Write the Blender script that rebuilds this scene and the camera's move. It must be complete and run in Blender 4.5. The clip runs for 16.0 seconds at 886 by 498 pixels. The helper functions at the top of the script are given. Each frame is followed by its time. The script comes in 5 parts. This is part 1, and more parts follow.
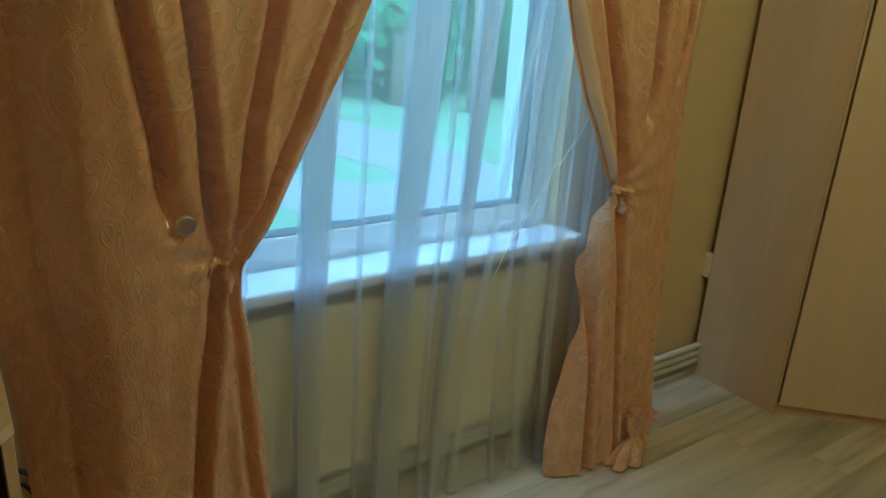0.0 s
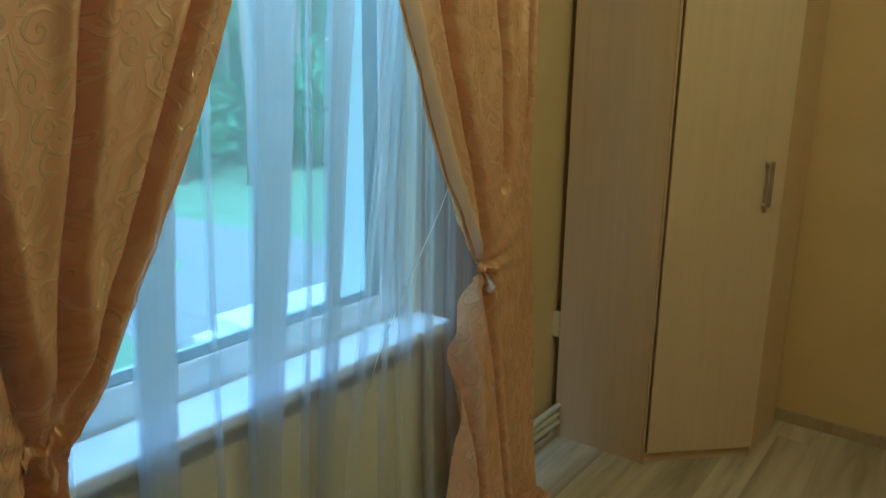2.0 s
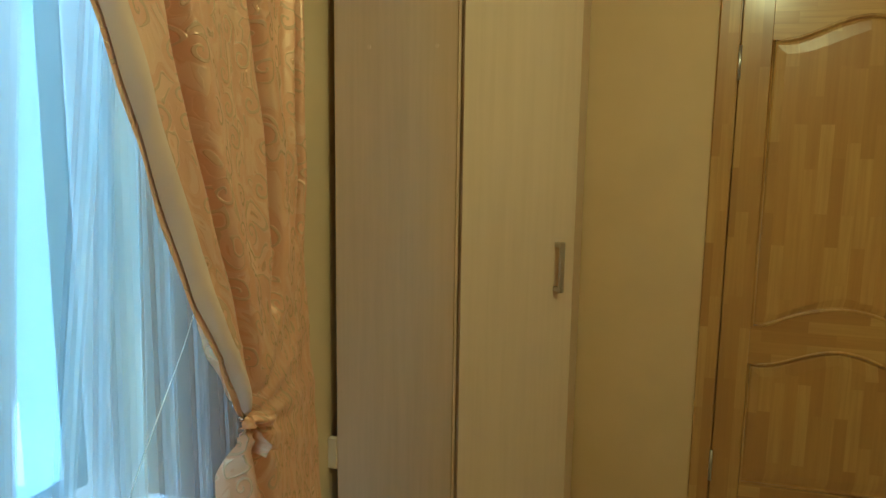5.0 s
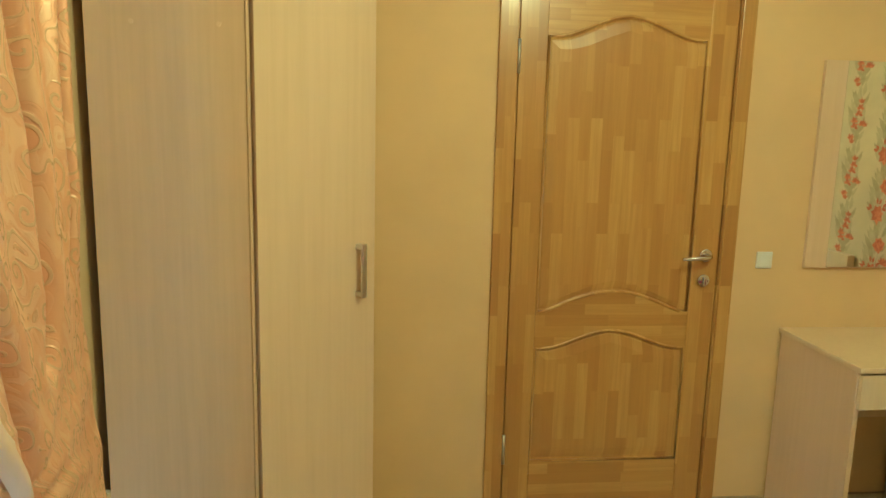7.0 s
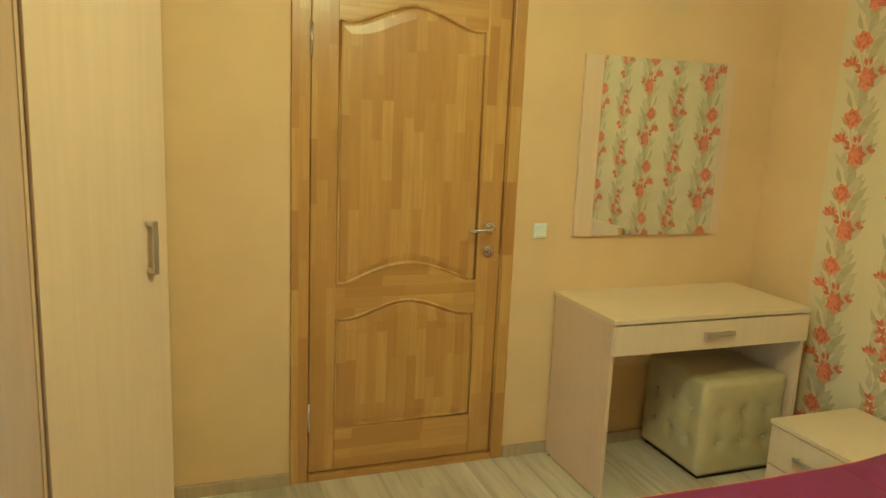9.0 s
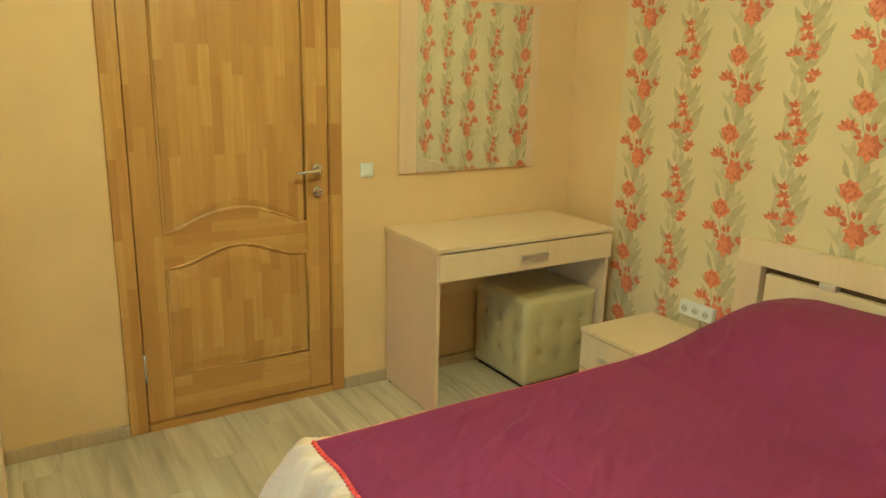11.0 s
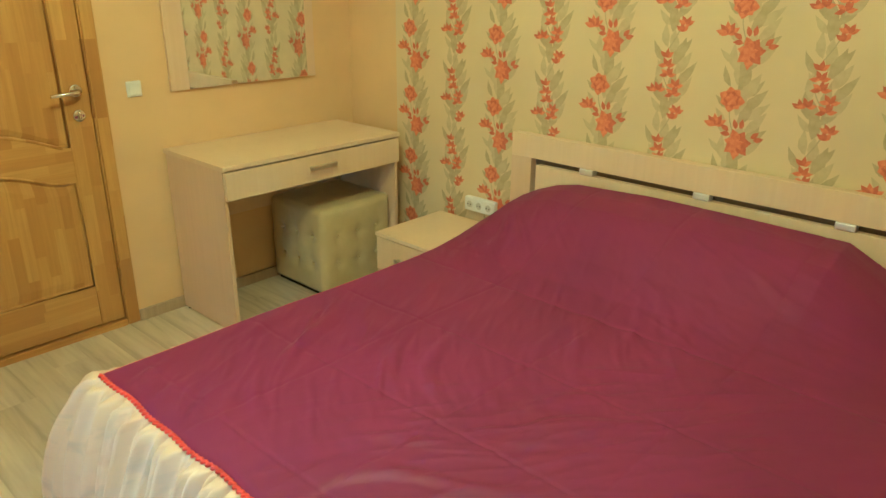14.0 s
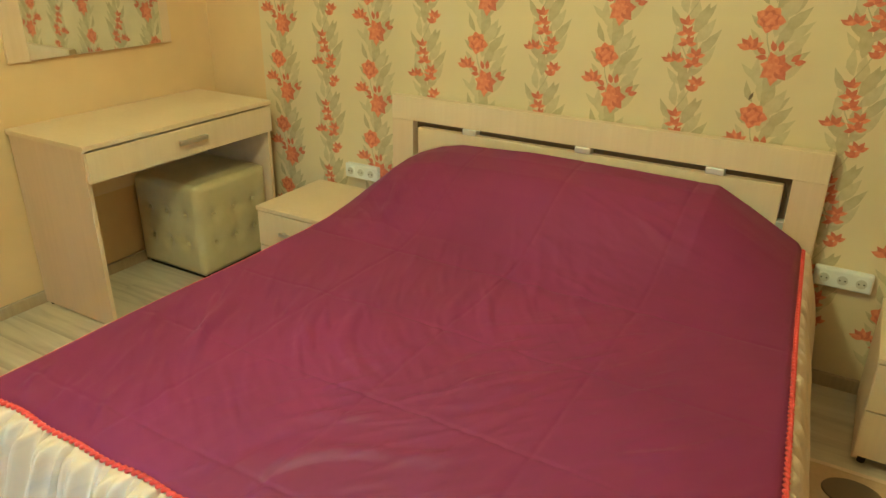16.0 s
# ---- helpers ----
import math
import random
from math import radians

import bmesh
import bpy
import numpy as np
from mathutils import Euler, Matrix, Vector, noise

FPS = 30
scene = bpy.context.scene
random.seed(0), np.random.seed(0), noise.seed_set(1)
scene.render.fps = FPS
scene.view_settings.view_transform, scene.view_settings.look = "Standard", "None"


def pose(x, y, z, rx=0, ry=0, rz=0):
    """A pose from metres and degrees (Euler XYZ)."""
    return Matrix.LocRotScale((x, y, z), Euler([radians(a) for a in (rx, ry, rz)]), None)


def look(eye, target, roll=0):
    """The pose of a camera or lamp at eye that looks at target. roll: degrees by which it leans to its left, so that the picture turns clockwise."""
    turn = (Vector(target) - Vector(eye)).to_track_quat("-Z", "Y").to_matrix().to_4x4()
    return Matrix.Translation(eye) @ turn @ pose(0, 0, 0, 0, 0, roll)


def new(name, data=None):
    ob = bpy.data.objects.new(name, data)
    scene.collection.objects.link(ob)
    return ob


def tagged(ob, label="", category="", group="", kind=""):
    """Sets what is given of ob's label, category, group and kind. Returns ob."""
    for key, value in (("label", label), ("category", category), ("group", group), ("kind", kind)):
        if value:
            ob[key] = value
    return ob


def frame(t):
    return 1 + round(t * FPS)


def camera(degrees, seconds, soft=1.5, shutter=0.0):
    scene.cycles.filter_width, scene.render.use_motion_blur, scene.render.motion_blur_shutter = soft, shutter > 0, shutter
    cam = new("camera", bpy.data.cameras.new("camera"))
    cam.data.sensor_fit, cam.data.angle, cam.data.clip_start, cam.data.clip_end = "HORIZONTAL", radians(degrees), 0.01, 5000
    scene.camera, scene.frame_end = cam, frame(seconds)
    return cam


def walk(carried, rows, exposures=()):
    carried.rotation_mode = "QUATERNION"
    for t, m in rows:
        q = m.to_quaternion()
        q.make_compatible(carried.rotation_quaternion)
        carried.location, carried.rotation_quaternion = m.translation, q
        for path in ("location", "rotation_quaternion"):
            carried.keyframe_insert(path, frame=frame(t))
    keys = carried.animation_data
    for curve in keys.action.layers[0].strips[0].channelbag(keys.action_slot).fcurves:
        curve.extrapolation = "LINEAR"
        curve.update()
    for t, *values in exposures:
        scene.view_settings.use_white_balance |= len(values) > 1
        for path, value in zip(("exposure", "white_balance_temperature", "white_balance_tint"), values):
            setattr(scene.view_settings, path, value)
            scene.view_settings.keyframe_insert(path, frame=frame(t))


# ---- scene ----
cam = camera(63.0, 16.0, soft=1.5)
PATH = [
    (0.0, (0.471, -3.216, 1.452, 70.52, -3.36, 55.48)),
    (0.5, (0.419, -3.195, 1.460, 71.49, -2.11, 51.43)),
    (1.0, (0.318, -3.179, 1.459, 72.83, -1.10, 46.08)),
    (1.5, (0.224, -3.172, 1.470, 74.17, -0.73, 41.56)),
    (2.0, (0.140, -3.187, 1.470, 75.90, -0.63, 37.27)),
    (2.5, (0.102, -3.171, 1.468, 77.12, -1.03, 33.64)),
    (3.0, (0.041, -3.111, 1.468, 78.21, -0.08, 31.09)),
    (3.5, (-0.035, -3.015, 1.472, 80.21, -0.86, 27.79)),
    (4.0, (-0.098, -2.924, 1.484, 81.41, -1.40, 24.45)),
    (4.2, (-0.126, -2.887, 1.470, 81.87, -1.23, 22.80)),
    (6.3, (-0.365, -2.659, 1.539, 79.87, -1.34, 2.15)),
    (6.5, (-0.377, -2.647, 1.560, 79.57, -1.34, 0.28)),
    (7.0, (-0.454, -2.594, 1.518, 80.15, -1.36, -5.82)),
    (7.5, (-0.448, -2.600, 1.530, 79.87, -1.68, -9.12)),
    (8.0, (-0.419, -2.623, 1.523, 79.43, -2.07, -13.09)),
    (8.5, (-0.423, -2.664, 1.501, 79.85, -1.53, -16.82)),
    (9.0, (-0.391, -2.752, 1.511, 79.36, -2.42, -19.77)),
    (9.5, (-0.355, -2.832, 1.507, 77.96, -2.54, -23.17)),
    (9.7, (-0.358, -2.853, 1.489, 77.84, -2.03, -24.41)),
    (11.8, (-0.329, -2.949, 1.511, 73.14, -1.42, -35.64)),
    (12.0, (-0.317, -2.961, 1.530, 72.29, -1.27, -36.52)),
    (12.5, (-0.310, -2.990, 1.524, 71.55, -1.00, -39.22)),
    (13.0, (-0.324, -2.998, 1.511, 70.71, -0.94, -42.18)),
    (13.5, (-0.321, -3.011, 1.508, 69.91, -0.80, -44.88)),
    (14.0, (-0.314, -3.026, 1.493, 69.12, -0.50, -47.30)),
    (14.5, (-0.310, -3.029, 1.480, 68.48, -0.37, -48.80)),
    (15.0, (-0.326, -2.997, 1.480, 67.82, -0.54, -52.10)),
    (15.5, (-0.332, -2.962, 1.478, 67.19, -0.52, -55.83)),
    (16.0, (-0.376, -2.895, 1.487, 66.41, -0.69, -59.46)),
]
walk(cam, [(t, pose(*p)) for t, p in PATH],
     exposures=[(0.0, 1.74, 4300, 0), (2.5, 1.62, 4300, 0), (4.2, 1.68, 4300, 0), (6.3, 3.14, 4300, 0), (7.5, 3.17, 4300, 0), (9.5, 3.29, 4300, 0), (12.0, 3.45, 4300, 0), (16.0, 3.45, 4300, 0)])

# ---- world and light ----
world = bpy.data.worlds.new("sky")
scene.world = world
world.use_nodes = True
wn = world.node_tree.nodes
sky = wn.new("ShaderNodeTexSky")
sky.sky_type, sky.sun_disc = "NISHITA", False
sky.ozone_density, sky.air_density, sky.dust_density = 0.9, 2.8, 0.8
sky.sun_elevation, sky.sun_rotation = radians(63), radians(104)
green = wn.new("ShaderNodeMix")
green.data_type, green.blend_type = "RGBA", "MULTIPLY"
green.inputs[0].default_value, green.inputs[7].default_value = 1.0, (0.86, 0.99, 1.03, 1)     # light filtered by the woods
world.node_tree.links.new(sky.outputs[0], green.inputs[6])
world.node_tree.links.new(green.outputs[2], wn["Background"].inputs[0])
wn["Background"].inputs[1].default_value = 0.15
sun = new("sun", bpy.data.lights.new("sun", "SUN"))
sun.data.energy, sun.data.angle, sun.data.color = 1.15, radians(45), (0.96, 1.0, 0.88)
sun.matrix_world = look((4.0, -1.0, 8.1), (0, 0, 0))


def lamp_light(name, x, y, z, watts, radius, colour):
    ob = new(name, bpy.data.lights.new(name, "POINT"))
    ob.data.energy, ob.data.shadow_soft_size, ob.data.color = watts, radius, colour
    ob.location = (x, y, z)
    return ob


lamp_light("ceiling_bulb", 0.42, -1.85, 2.36, 6.7, 0.10, (1.0, 0.79, 0.25))

# added area lamp under the window head, standing in for sky light
day = new("window_sky_fill", bpy.data.lights.new("window_sky_fill", "AREA"))
day.data.shape, day.data.size, day.data.size_y = "RECTANGLE", 1.0, 0.22
day.data.energy, day.data.color, day.data.spread = 2.7, (0.70, 0.92, 1.0), radians(100)
day.matrix_world = look((-1.165, -2.25, 2.12), (-0.98, -2.25, 0.80))

# ---- materials ----


class Nodes:
    """A small writer of node trees."""

    def __init__(self, name):
        self.mat = bpy.data.materials.new(name)
        self.mat.use_nodes = True
        self.tree = self.mat.node_tree
        self.bsdf = self.tree.nodes["Principled BSDF"]
        self.out = self.tree.nodes["Material Output"]

    def put(self, target, value):
        if isinstance(value, bpy.types.NodeSocket):
            self.tree.links.new(value, target)
        elif value is not None:
            target.default_value = value

    def node(self, kind, ins=None, **props):
        n = self.tree.nodes.new(kind)
        for key, value in props.items():
            setattr(n, key, value)
        for key, value in (ins or {}).items():
            self.put(n.inputs[key], value)
        return n

    def math(self, op, a, b=0.0, c=0.0):
        return self.node("ShaderNodeMath", {0: a, 1: b, 2: c}, operation=op).outputs[0]

    def coords(self, scale=(1, 1, 1), turn=(0, 0, 0), kind="Object", shift=(0, 0, 0)):
        tc = self.node("ShaderNodeTexCoord")
        return self.node("ShaderNodeMapping", {0: tc.outputs[kind], 1: shift, 2: [radians(a) for a in turn], 3: scale}).outputs[0]

    def noise(self, vec, scale, detail=4, rough=0.55, distort=0.0):
        return self.node("ShaderNodeTexNoise", {"Vector": vec, "Scale": scale, "Detail": detail, "Roughness": rough, "Distortion": distort}).outputs[0]

    def ramp(self, fac, *stops):
        n = self.node("ShaderNodeValToRGB", {0: fac})
        while len(n.color_ramp.elements) < len(stops):
            n.color_ramp.elements.new(0.5)
        for e, (p, c) in zip(n.color_ramp.elements, stops):
            e.position, e.color = p, (*c, 1) if len(c) == 3 else c
        return n.outputs[0]

    def mix(self, fac, a, b, blend="MIX"):
        n = self.node("ShaderNodeMix", data_type="RGBA", blend_type=blend)
        self.put(n.inputs[0], fac)
        for k, v in ((6, a), (7, b)):
            self.put(n.inputs[k], (*v, 1) if isinstance(v, tuple) and len(v) == 3 else v)
        return n.outputs[2]

    def bump(self, height, strength=0.3, distance=0.002):
        self.put(self.bsdf.inputs["Normal"], self.node("ShaderNodeBump", {"Height": height, "Strength": strength, "Distance": distance}).outputs[0])

    def set(self, **kw):
        for key, value in kw.items():
            self.put(self.bsdf.inputs[key.replace("_", " ")], (*value, 1) if isinstance(value, tuple) and len(value) == 3 else value)
        return self.mat


def plaster(name, colour, rough=0.75):
    n = Nodes(name)
    v = n.coords()
    a, b = n.noise(v, 3.0, 3), n.noise(v, 90.0, 3)
    dark = tuple(c * 0.95 for c in colour)
    light = tuple(min(1, c * 1.03) for c in colour)
    n.bump(b, 0.25, 0.002)
    return n.set(Base_Color=n.ramp(a, (0.3, dark), (0.7, light)), Roughness=rough)


def board(name, light, dark, rough=0.42, turn=(0, 0, 0), scale=(60, 60, 2.2)):
    """Pale laminate with fine streaks along z (before turn)."""
    n = Nodes(name)
    v = n.coords(scale=scale, turn=turn)
    a = n.noise(v, 1.0, 5, 0.6)
    b = n.noise(n.coords(scale=(6, 6, 0.8), turn=turn), 1.0, 2)
    f = n.math("ADD", n.math("MULTIPLY", a, 0.55), n.math("MULTIPLY", b, 0.45))
    n.bump(a, 0.08, 0.0006)
    return n.set(Base_Color=n.ramp(f, (0.36, dark), (0.62, light)), Roughness=rough)


def plain(name, colour, rough=0.5, metal=0.0, grain=0.0, gscale=200):
    n = Nodes(name)
    v = n.coords()
    a = n.noise(v, 8, 3)
    c = n.ramp(a, (0.3, tuple(k * 0.9 for k in colour)), (0.7, tuple(min(1, k * 1.05) for k in colour)))
    if grain:
        n.bump(n.noise(v, gscale, 3), grain, 0.001)
    return n.set(Base_Color=c, Roughness=rough, Metallic=metal)


def lamella(name, along="z"):
    """Solid pine glued from short finger-jointed strips, varnished."""
    n = Nodes(name)
    tc = n.node("ShaderNodeTexCoord").outputs["Object"]
    sep = n.node("ShaderNodeSeparateXYZ", {0: tc})
    x, y, z = sep.outputs
    across, length = (n.math("ADD", x, y), z) if along == "z" else (n.math("ADD", z, y), x)
    comb = n.node("ShaderNodeCombineXYZ", {0: length, 1: across}).outputs[0]
    brick = n.node("ShaderNodeTexBrick", {"Vector": comb, "Color1": (0, 0, 0, 1), "Color2": (1, 1, 1, 1), "Mortar": (0.35, 0.35, 0.35, 1), "Scale": 1.0,
                                          "Mortar Size": 0.0004, "Brick Width": 0.31, "Row Height": 0.043}, offset=0.37, offset_frequency=2, squash=0.8, squash_frequency=3)
    grainv = n.node("ShaderNodeCombineXYZ", {0: n.math("MULTIPLY", length, 3.0), 1: n.math("MULTIPLY", across, 70.0), 2: n.math("MULTIPLY", brick.outputs[0], 9.0)}).outputs[0]
    g = n.noise(grainv, 1.0, 4, 0.6, 0.4)
    base = n.ramp(brick.outputs[0], (0.0, (0.42, 0.212, 0.032)), (0.5, (0.53, 0.293, 0.048)), (1.0, (0.62, 0.372, 0.072)))
    col = n.mix(n.math("MULTIPLY", n.ramp(g, (0.35, (0, 0, 0)), (0.75, (1, 1, 1))), 0.5), base, (0.34, 0.155, 0.030))
    big = n.noise(tc, 2.2, 2)
    col = n.mix(n.math("MULTIPLY", big, 0.25), col, (0.58, 0.30, 0.085))
    n.bump(g, 0.06, 0.0006)
    return n.set(Base_Color=col, Roughness=0.34, Coat_Weight=0.32, Coat_Roughness=0.16)


def satin():
    """Peach satin with woven golden scrolls: a spiral in every cell."""
    n = Nodes("satin_jacquard")
    uv = n.node("ShaderNodeUVMap").outputs[0]
    warp = n.node("ShaderNodeTexNoise", {"Vector": uv, "Scale": 9.0, "Detail": 2.0}).outputs[1]
    vec = n.node("ShaderNodeVectorMath", {0: uv, 1: n.node("ShaderNodeVectorMath", {0: warp, 1: (0.04, 0.04, 0)}, operation="MULTIPLY").outputs[0]}, operation="ADD").outputs[0]
    vo = n.node("ShaderNodeTexVoronoi", {"Vector": vec, "Scale": 12.5, "Randomness": 0.85}, voronoi_dimensions="2D")
    rel = n.node("ShaderNodeVectorMath", {0: n.node("ShaderNodeVectorMath", {0: vec, 3: 12.5}, operation="SCALE").outputs[0], 1: n.node("ShaderNodeVectorMath", {0: vo.outputs["Position"], 3: 12.5}, operation="SCALE").outputs[0]}, operation="SUBTRACT").outputs[0]
    sp = n.node("ShaderNodeSeparateXYZ", {0: rel})
    ang = n.math("ARCTAN2", sp.outputs[1], sp.outputs[0])
    dist = vo.outputs["Distance"]
    hand = n.math("SIGN", n.math("SUBTRACT", n.node("ShaderNodeSeparateXYZ", {0: vo.outputs["Color"]}).outputs[0], 0.5))
    phase = n.math("ADD", n.math("MULTIPLY", ang, hand), n.math("MULTIPLY", n.math("POWER", dist, 0.8), 22.0))
    curl = n.node("ShaderNodeMapRange", {0: n.math("SINE", phase), 1: 0.50, 2: 0.80}, interpolation_type="SMOOTHSTEP").outputs[0]
    inside = n.node("ShaderNodeMapRange", {0: dist, 1: 0.30, 2: 0.36, 3: 1.0, 4: 0.0}, interpolation_type="SMOOTHSTEP").outputs[0]
    flow = n.noise(n.node("ShaderNodeVectorMath", {0: vec, 1: (1.15, 0.62, 1)}, operation="MULTIPLY").outputs[0], 12.5, 1, 0.4, 1.6)
    bands = n.node("ShaderNodeMapRange", {0: n.math("SINE", n.math("MULTIPLY", flow, 46.0)), 1: 0.55, 2: 0.85}, interpolation_type="SMOOTHSTEP").outputs[0]
    broad = n.node("ShaderNodeMapRange", {0: flow, 1: 0.46, 2: 0.50}, interpolation_type="SMOOTHSTEP").outputs[0]
    feather = n.math("MULTIPLY", bands, n.math("ADD", 0.35, n.math("MULTIPLY", broad, 0.65)))
    fill = n.node("ShaderNodeMapRange", {0: n.math("SINE", n.math("MULTIPLY", flow, 23.0)), 1: -0.15, 2: 0.10}, interpolation_type="SMOOTHSTEP").outputs[0]
    outer = n.math("SUBTRACT", 1.0, inside)
    figure = n.math("ADD", n.math("MULTIPLY", curl, inside), n.math("MULTIPLY", feather, outer))
    leafy = n.math("ADD", n.math("MULTIPLY", curl, inside), n.math("MULTIPLY", n.math("ADD", n.math("MULTIPLY", feather, 0.35), n.math("MULTIPLY", fill, 0.65)), outer))
    weave = n.noise(n.node("ShaderNodeVectorMath", {0: uv, 1: (900, 250, 1)}, operation="MULTIPLY").outputs[0], 1.0, 2)
    stain = n.noise(uv, 3.0, 3)
    ground = n.ramp(stain, (0.3, (0.74, 0.400, 0.195)), (0.7, (0.81, 0.460, 0.235)))
    col = n.mix(n.math("MULTIPLY", leafy, 0.6), ground, (0.90, 0.650, 0.37))
    n.bump(n.math("ADD", n.math("ADD", figure, n.math("MULTIPLY", leafy, 0.5)), n.math("MULTIPLY", weave, 0.12)), 0.75, 0.0014)
    n.set(Base_Color=col, Roughness=n.math("SUBTRACT", 0.40, n.math("ADD", n.math("MULTIPLY", leafy, 0.08), n.math("MULTIPLY", figure, 0.14))), Metallic=0.2, Specular_IOR_Level=0.6)
    tr = n.node("ShaderNodeBsdfTranslucent", {0: (0.78, 0.40, 0.18, 1)})
    mx = n.node("ShaderNodeMixShader", {0: 0.05, 1: n.bsdf.outputs[0], 2: tr.outputs[0]})
    n.tree.links.new(mx.outputs[0], n.out.inputs[0])
    return n.mat


def sheer():
    """White voile: part open weave, part thread that scatters light through."""
    n = Nodes("voile")
    uv = n.node("ShaderNodeUVMap").outputs[0]
    a = n.noise(n.node("ShaderNodeVectorMath", {0: uv, 1: (2600, 1900, 1)}, operation="MULTIPLY").outputs[0], 1.0, 2)
    clear = n.node("ShaderNodeBsdfTransparent", {0: (0.97, 0.98, 1.0, 1)})
    tr = n.node("ShaderNodeBsdfTranslucent", {0: (0.97, 0.97, 0.97, 1)})
    n.set(Base_Color=(0.95, 0.95, 0.94), Roughness=0.7)
    thread = n.node("ShaderNodeMixShader", {0: 0.52, 1: n.bsdf.outputs[0], 2: tr.outputs[0]})
    fac = n.node("ShaderNodeMapRange", {0: a, 1: 0.2, 2: 0.8, 3: 0.245, 4: 0.305}).outputs[0]
    mx = n.node("ShaderNodeMixShader", {0: fac, 1: clear.outputs[0], 2: thread.outputs[0]})
    n.tree.links.new(mx.outputs[0], n.out.inputs[0])
    return n.mat


def cloth(name, colour, rough=0.65, sheen=0.3, thread=700, big=3.0, depth=0.2):
    n = Nodes(name)
    v = n.coords()
    a = n.noise(v, big, 3)
    w = n.noise(v, thread, 2)
    c = n.ramp(a, (0.3, tuple(k * 0.86 for k in colour)), (0.7, tuple(min(1, k * 1.08) for k in colour)))
    n.bump(n.math("ADD", w, n.math("MULTIPLY", n.noise(v, 40, 3), 1.5)), depth, 0.0012)
    return n.set(Base_Color=c, Roughness=rough, Sheen_Weight=sheen, Sheen_Roughness=0.45)


def valance_cloth():
    """Cream voile over a printed sheet with faint grey and rose marks."""
    n = Nodes("valance_cloth")
    uv = n.node("ShaderNodeUVMap").outputs[0]
    a = n.noise(uv, 14, 3)
    b = n.noise(n.node("ShaderNodeVectorMath", {0: uv, 1: (1, 1, 0)}, operation="ADD").outputs[0], 9, 3)
    col = n.mix(n.ramp(a, (0.56, (0, 0, 0)), (0.66, (1, 1, 1))), (0.77, 0.60, 0.425), (0.66, 0.53, 0.40))
    col = n.mix(n.math("MULTIPLY", n.ramp(b, (0.58, (0, 0, 0)), (0.70, (1, 1, 1))), 0.4), col, (0.60, 0.36, 0.25))
    n.bump(n.noise(uv, 160, 2), 0.15, 0.001)
    return n.set(Base_Color=col, Roughness=0.7, Sheen_Weight=0.2)


def laminate_floor():
    n = Nodes("laminate_plank")
    rnd = n.node("ShaderNodeObjectInfo").outputs["Random"]
    tc = n.node("ShaderNodeTexCoord").outputs["Object"]
    shift = n.node("ShaderNodeCombineXYZ", {0: n.math("MULTIPLY", rnd, 37.0), 1: n.math("MULTIPLY", rnd, 19.0)}).outputs[0]
    v = n.node("ShaderNodeVectorMath", {0: tc, 1: shift}, operation="ADD").outputs[0]
    st = n.node("ShaderNodeVectorMath", {0: v, 1: (22, 1.6, 1)}, operation="MULTIPLY").outputs[0]
    a = n.noise(st, 1.0, 5, 0.6, 0.6)
    b = n.noise(n.node("ShaderNodeVectorMath", {0: v, 1: (7, 0.7, 1)}, operation="MULTIPLY").outputs[0], 1.0, 3, 0.5, 0.8)
    f = n.math("ADD", n.math("MULTIPLY", a, 0.5), n.math("MULTIPLY", b, 0.5))
    col = n.ramp(f, (0.36, (0.36, 0.295, 0.20)), (0.50, (0.60, 0.51, 0.37)), (0.64, (0.74, 0.655, 0.49)))
    col = n.mix(n.math("MULTIPLY", rnd, 0.3), col, (0.38, 0.32, 0.235))
    n.bump(a, 0.12, 0.0008)
    return n.set(Base_Color=col, Roughness=0.36)


def glass():
    n = Nodes("window_glass")
    g = n.node("ShaderNodeBsdfGlossy", {"Roughness": 0.02})
    t = n.node("ShaderNodeBsdfTransparent", {0: (0.93, 0.97, 0.98, 1)})
    fr = n.node("ShaderNodeFresnel", {0: 1.45})
    mx = n.node("ShaderNodeMixShader", {0: n.math("MULTIPLY", fr.outputs[0], 0.3), 1: t.outputs[0], 2: g.outputs[0]})
    n.tree.links.new(mx.outputs[0], n.out.inputs[0])
    return n.mat


def print_tone(name, light, dark, scale=40):
    n = Nodes(name)
    v = n.coords()
    a = n.noise(v, scale, 3)
    r = n.node("ShaderNodeObjectInfo").outputs["Random"]
    return n.set(Base_Color=n.ramp(a, (0.35, dark), (0.62, light)), Roughness=0.7)


M_WALL = plaster("apricot_paint", (0.74, 0.52, 0.235))
M_WALL_L = plaster("straw_paint", (0.70, 0.53, 0.27))
M_PAPER = plaster("wallpaper_ground", (0.715, 0.58, 0.325))
M_CEIL = plaster("white_ceiling", (0.82, 0.80, 0.74))
M_FLOORBED = plain("floor_underlay", (0.10, 0.085, 0.06), 0.9)
M_PLANK = laminate_floor()
M_BASE = board("baseboard_laminate", (0.50, 0.38, 0.23), (0.40, 0.30, 0.18), 0.5, (0, 90, 0))
M_DOOR = lamella("glued_pine")
M_DOORX = lamella("glued_pine_rail", "x")
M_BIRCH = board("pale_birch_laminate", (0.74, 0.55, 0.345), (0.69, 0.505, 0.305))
# darker, rosier tone than M_BIRCH, for the wardrobe side facing the room
M_ROSE = board("laminate_darker_rosier", (0.68, 0.485, 0.29), (0.61, 0.43, 0.25))
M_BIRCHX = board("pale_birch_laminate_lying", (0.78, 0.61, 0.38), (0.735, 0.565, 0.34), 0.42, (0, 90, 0))
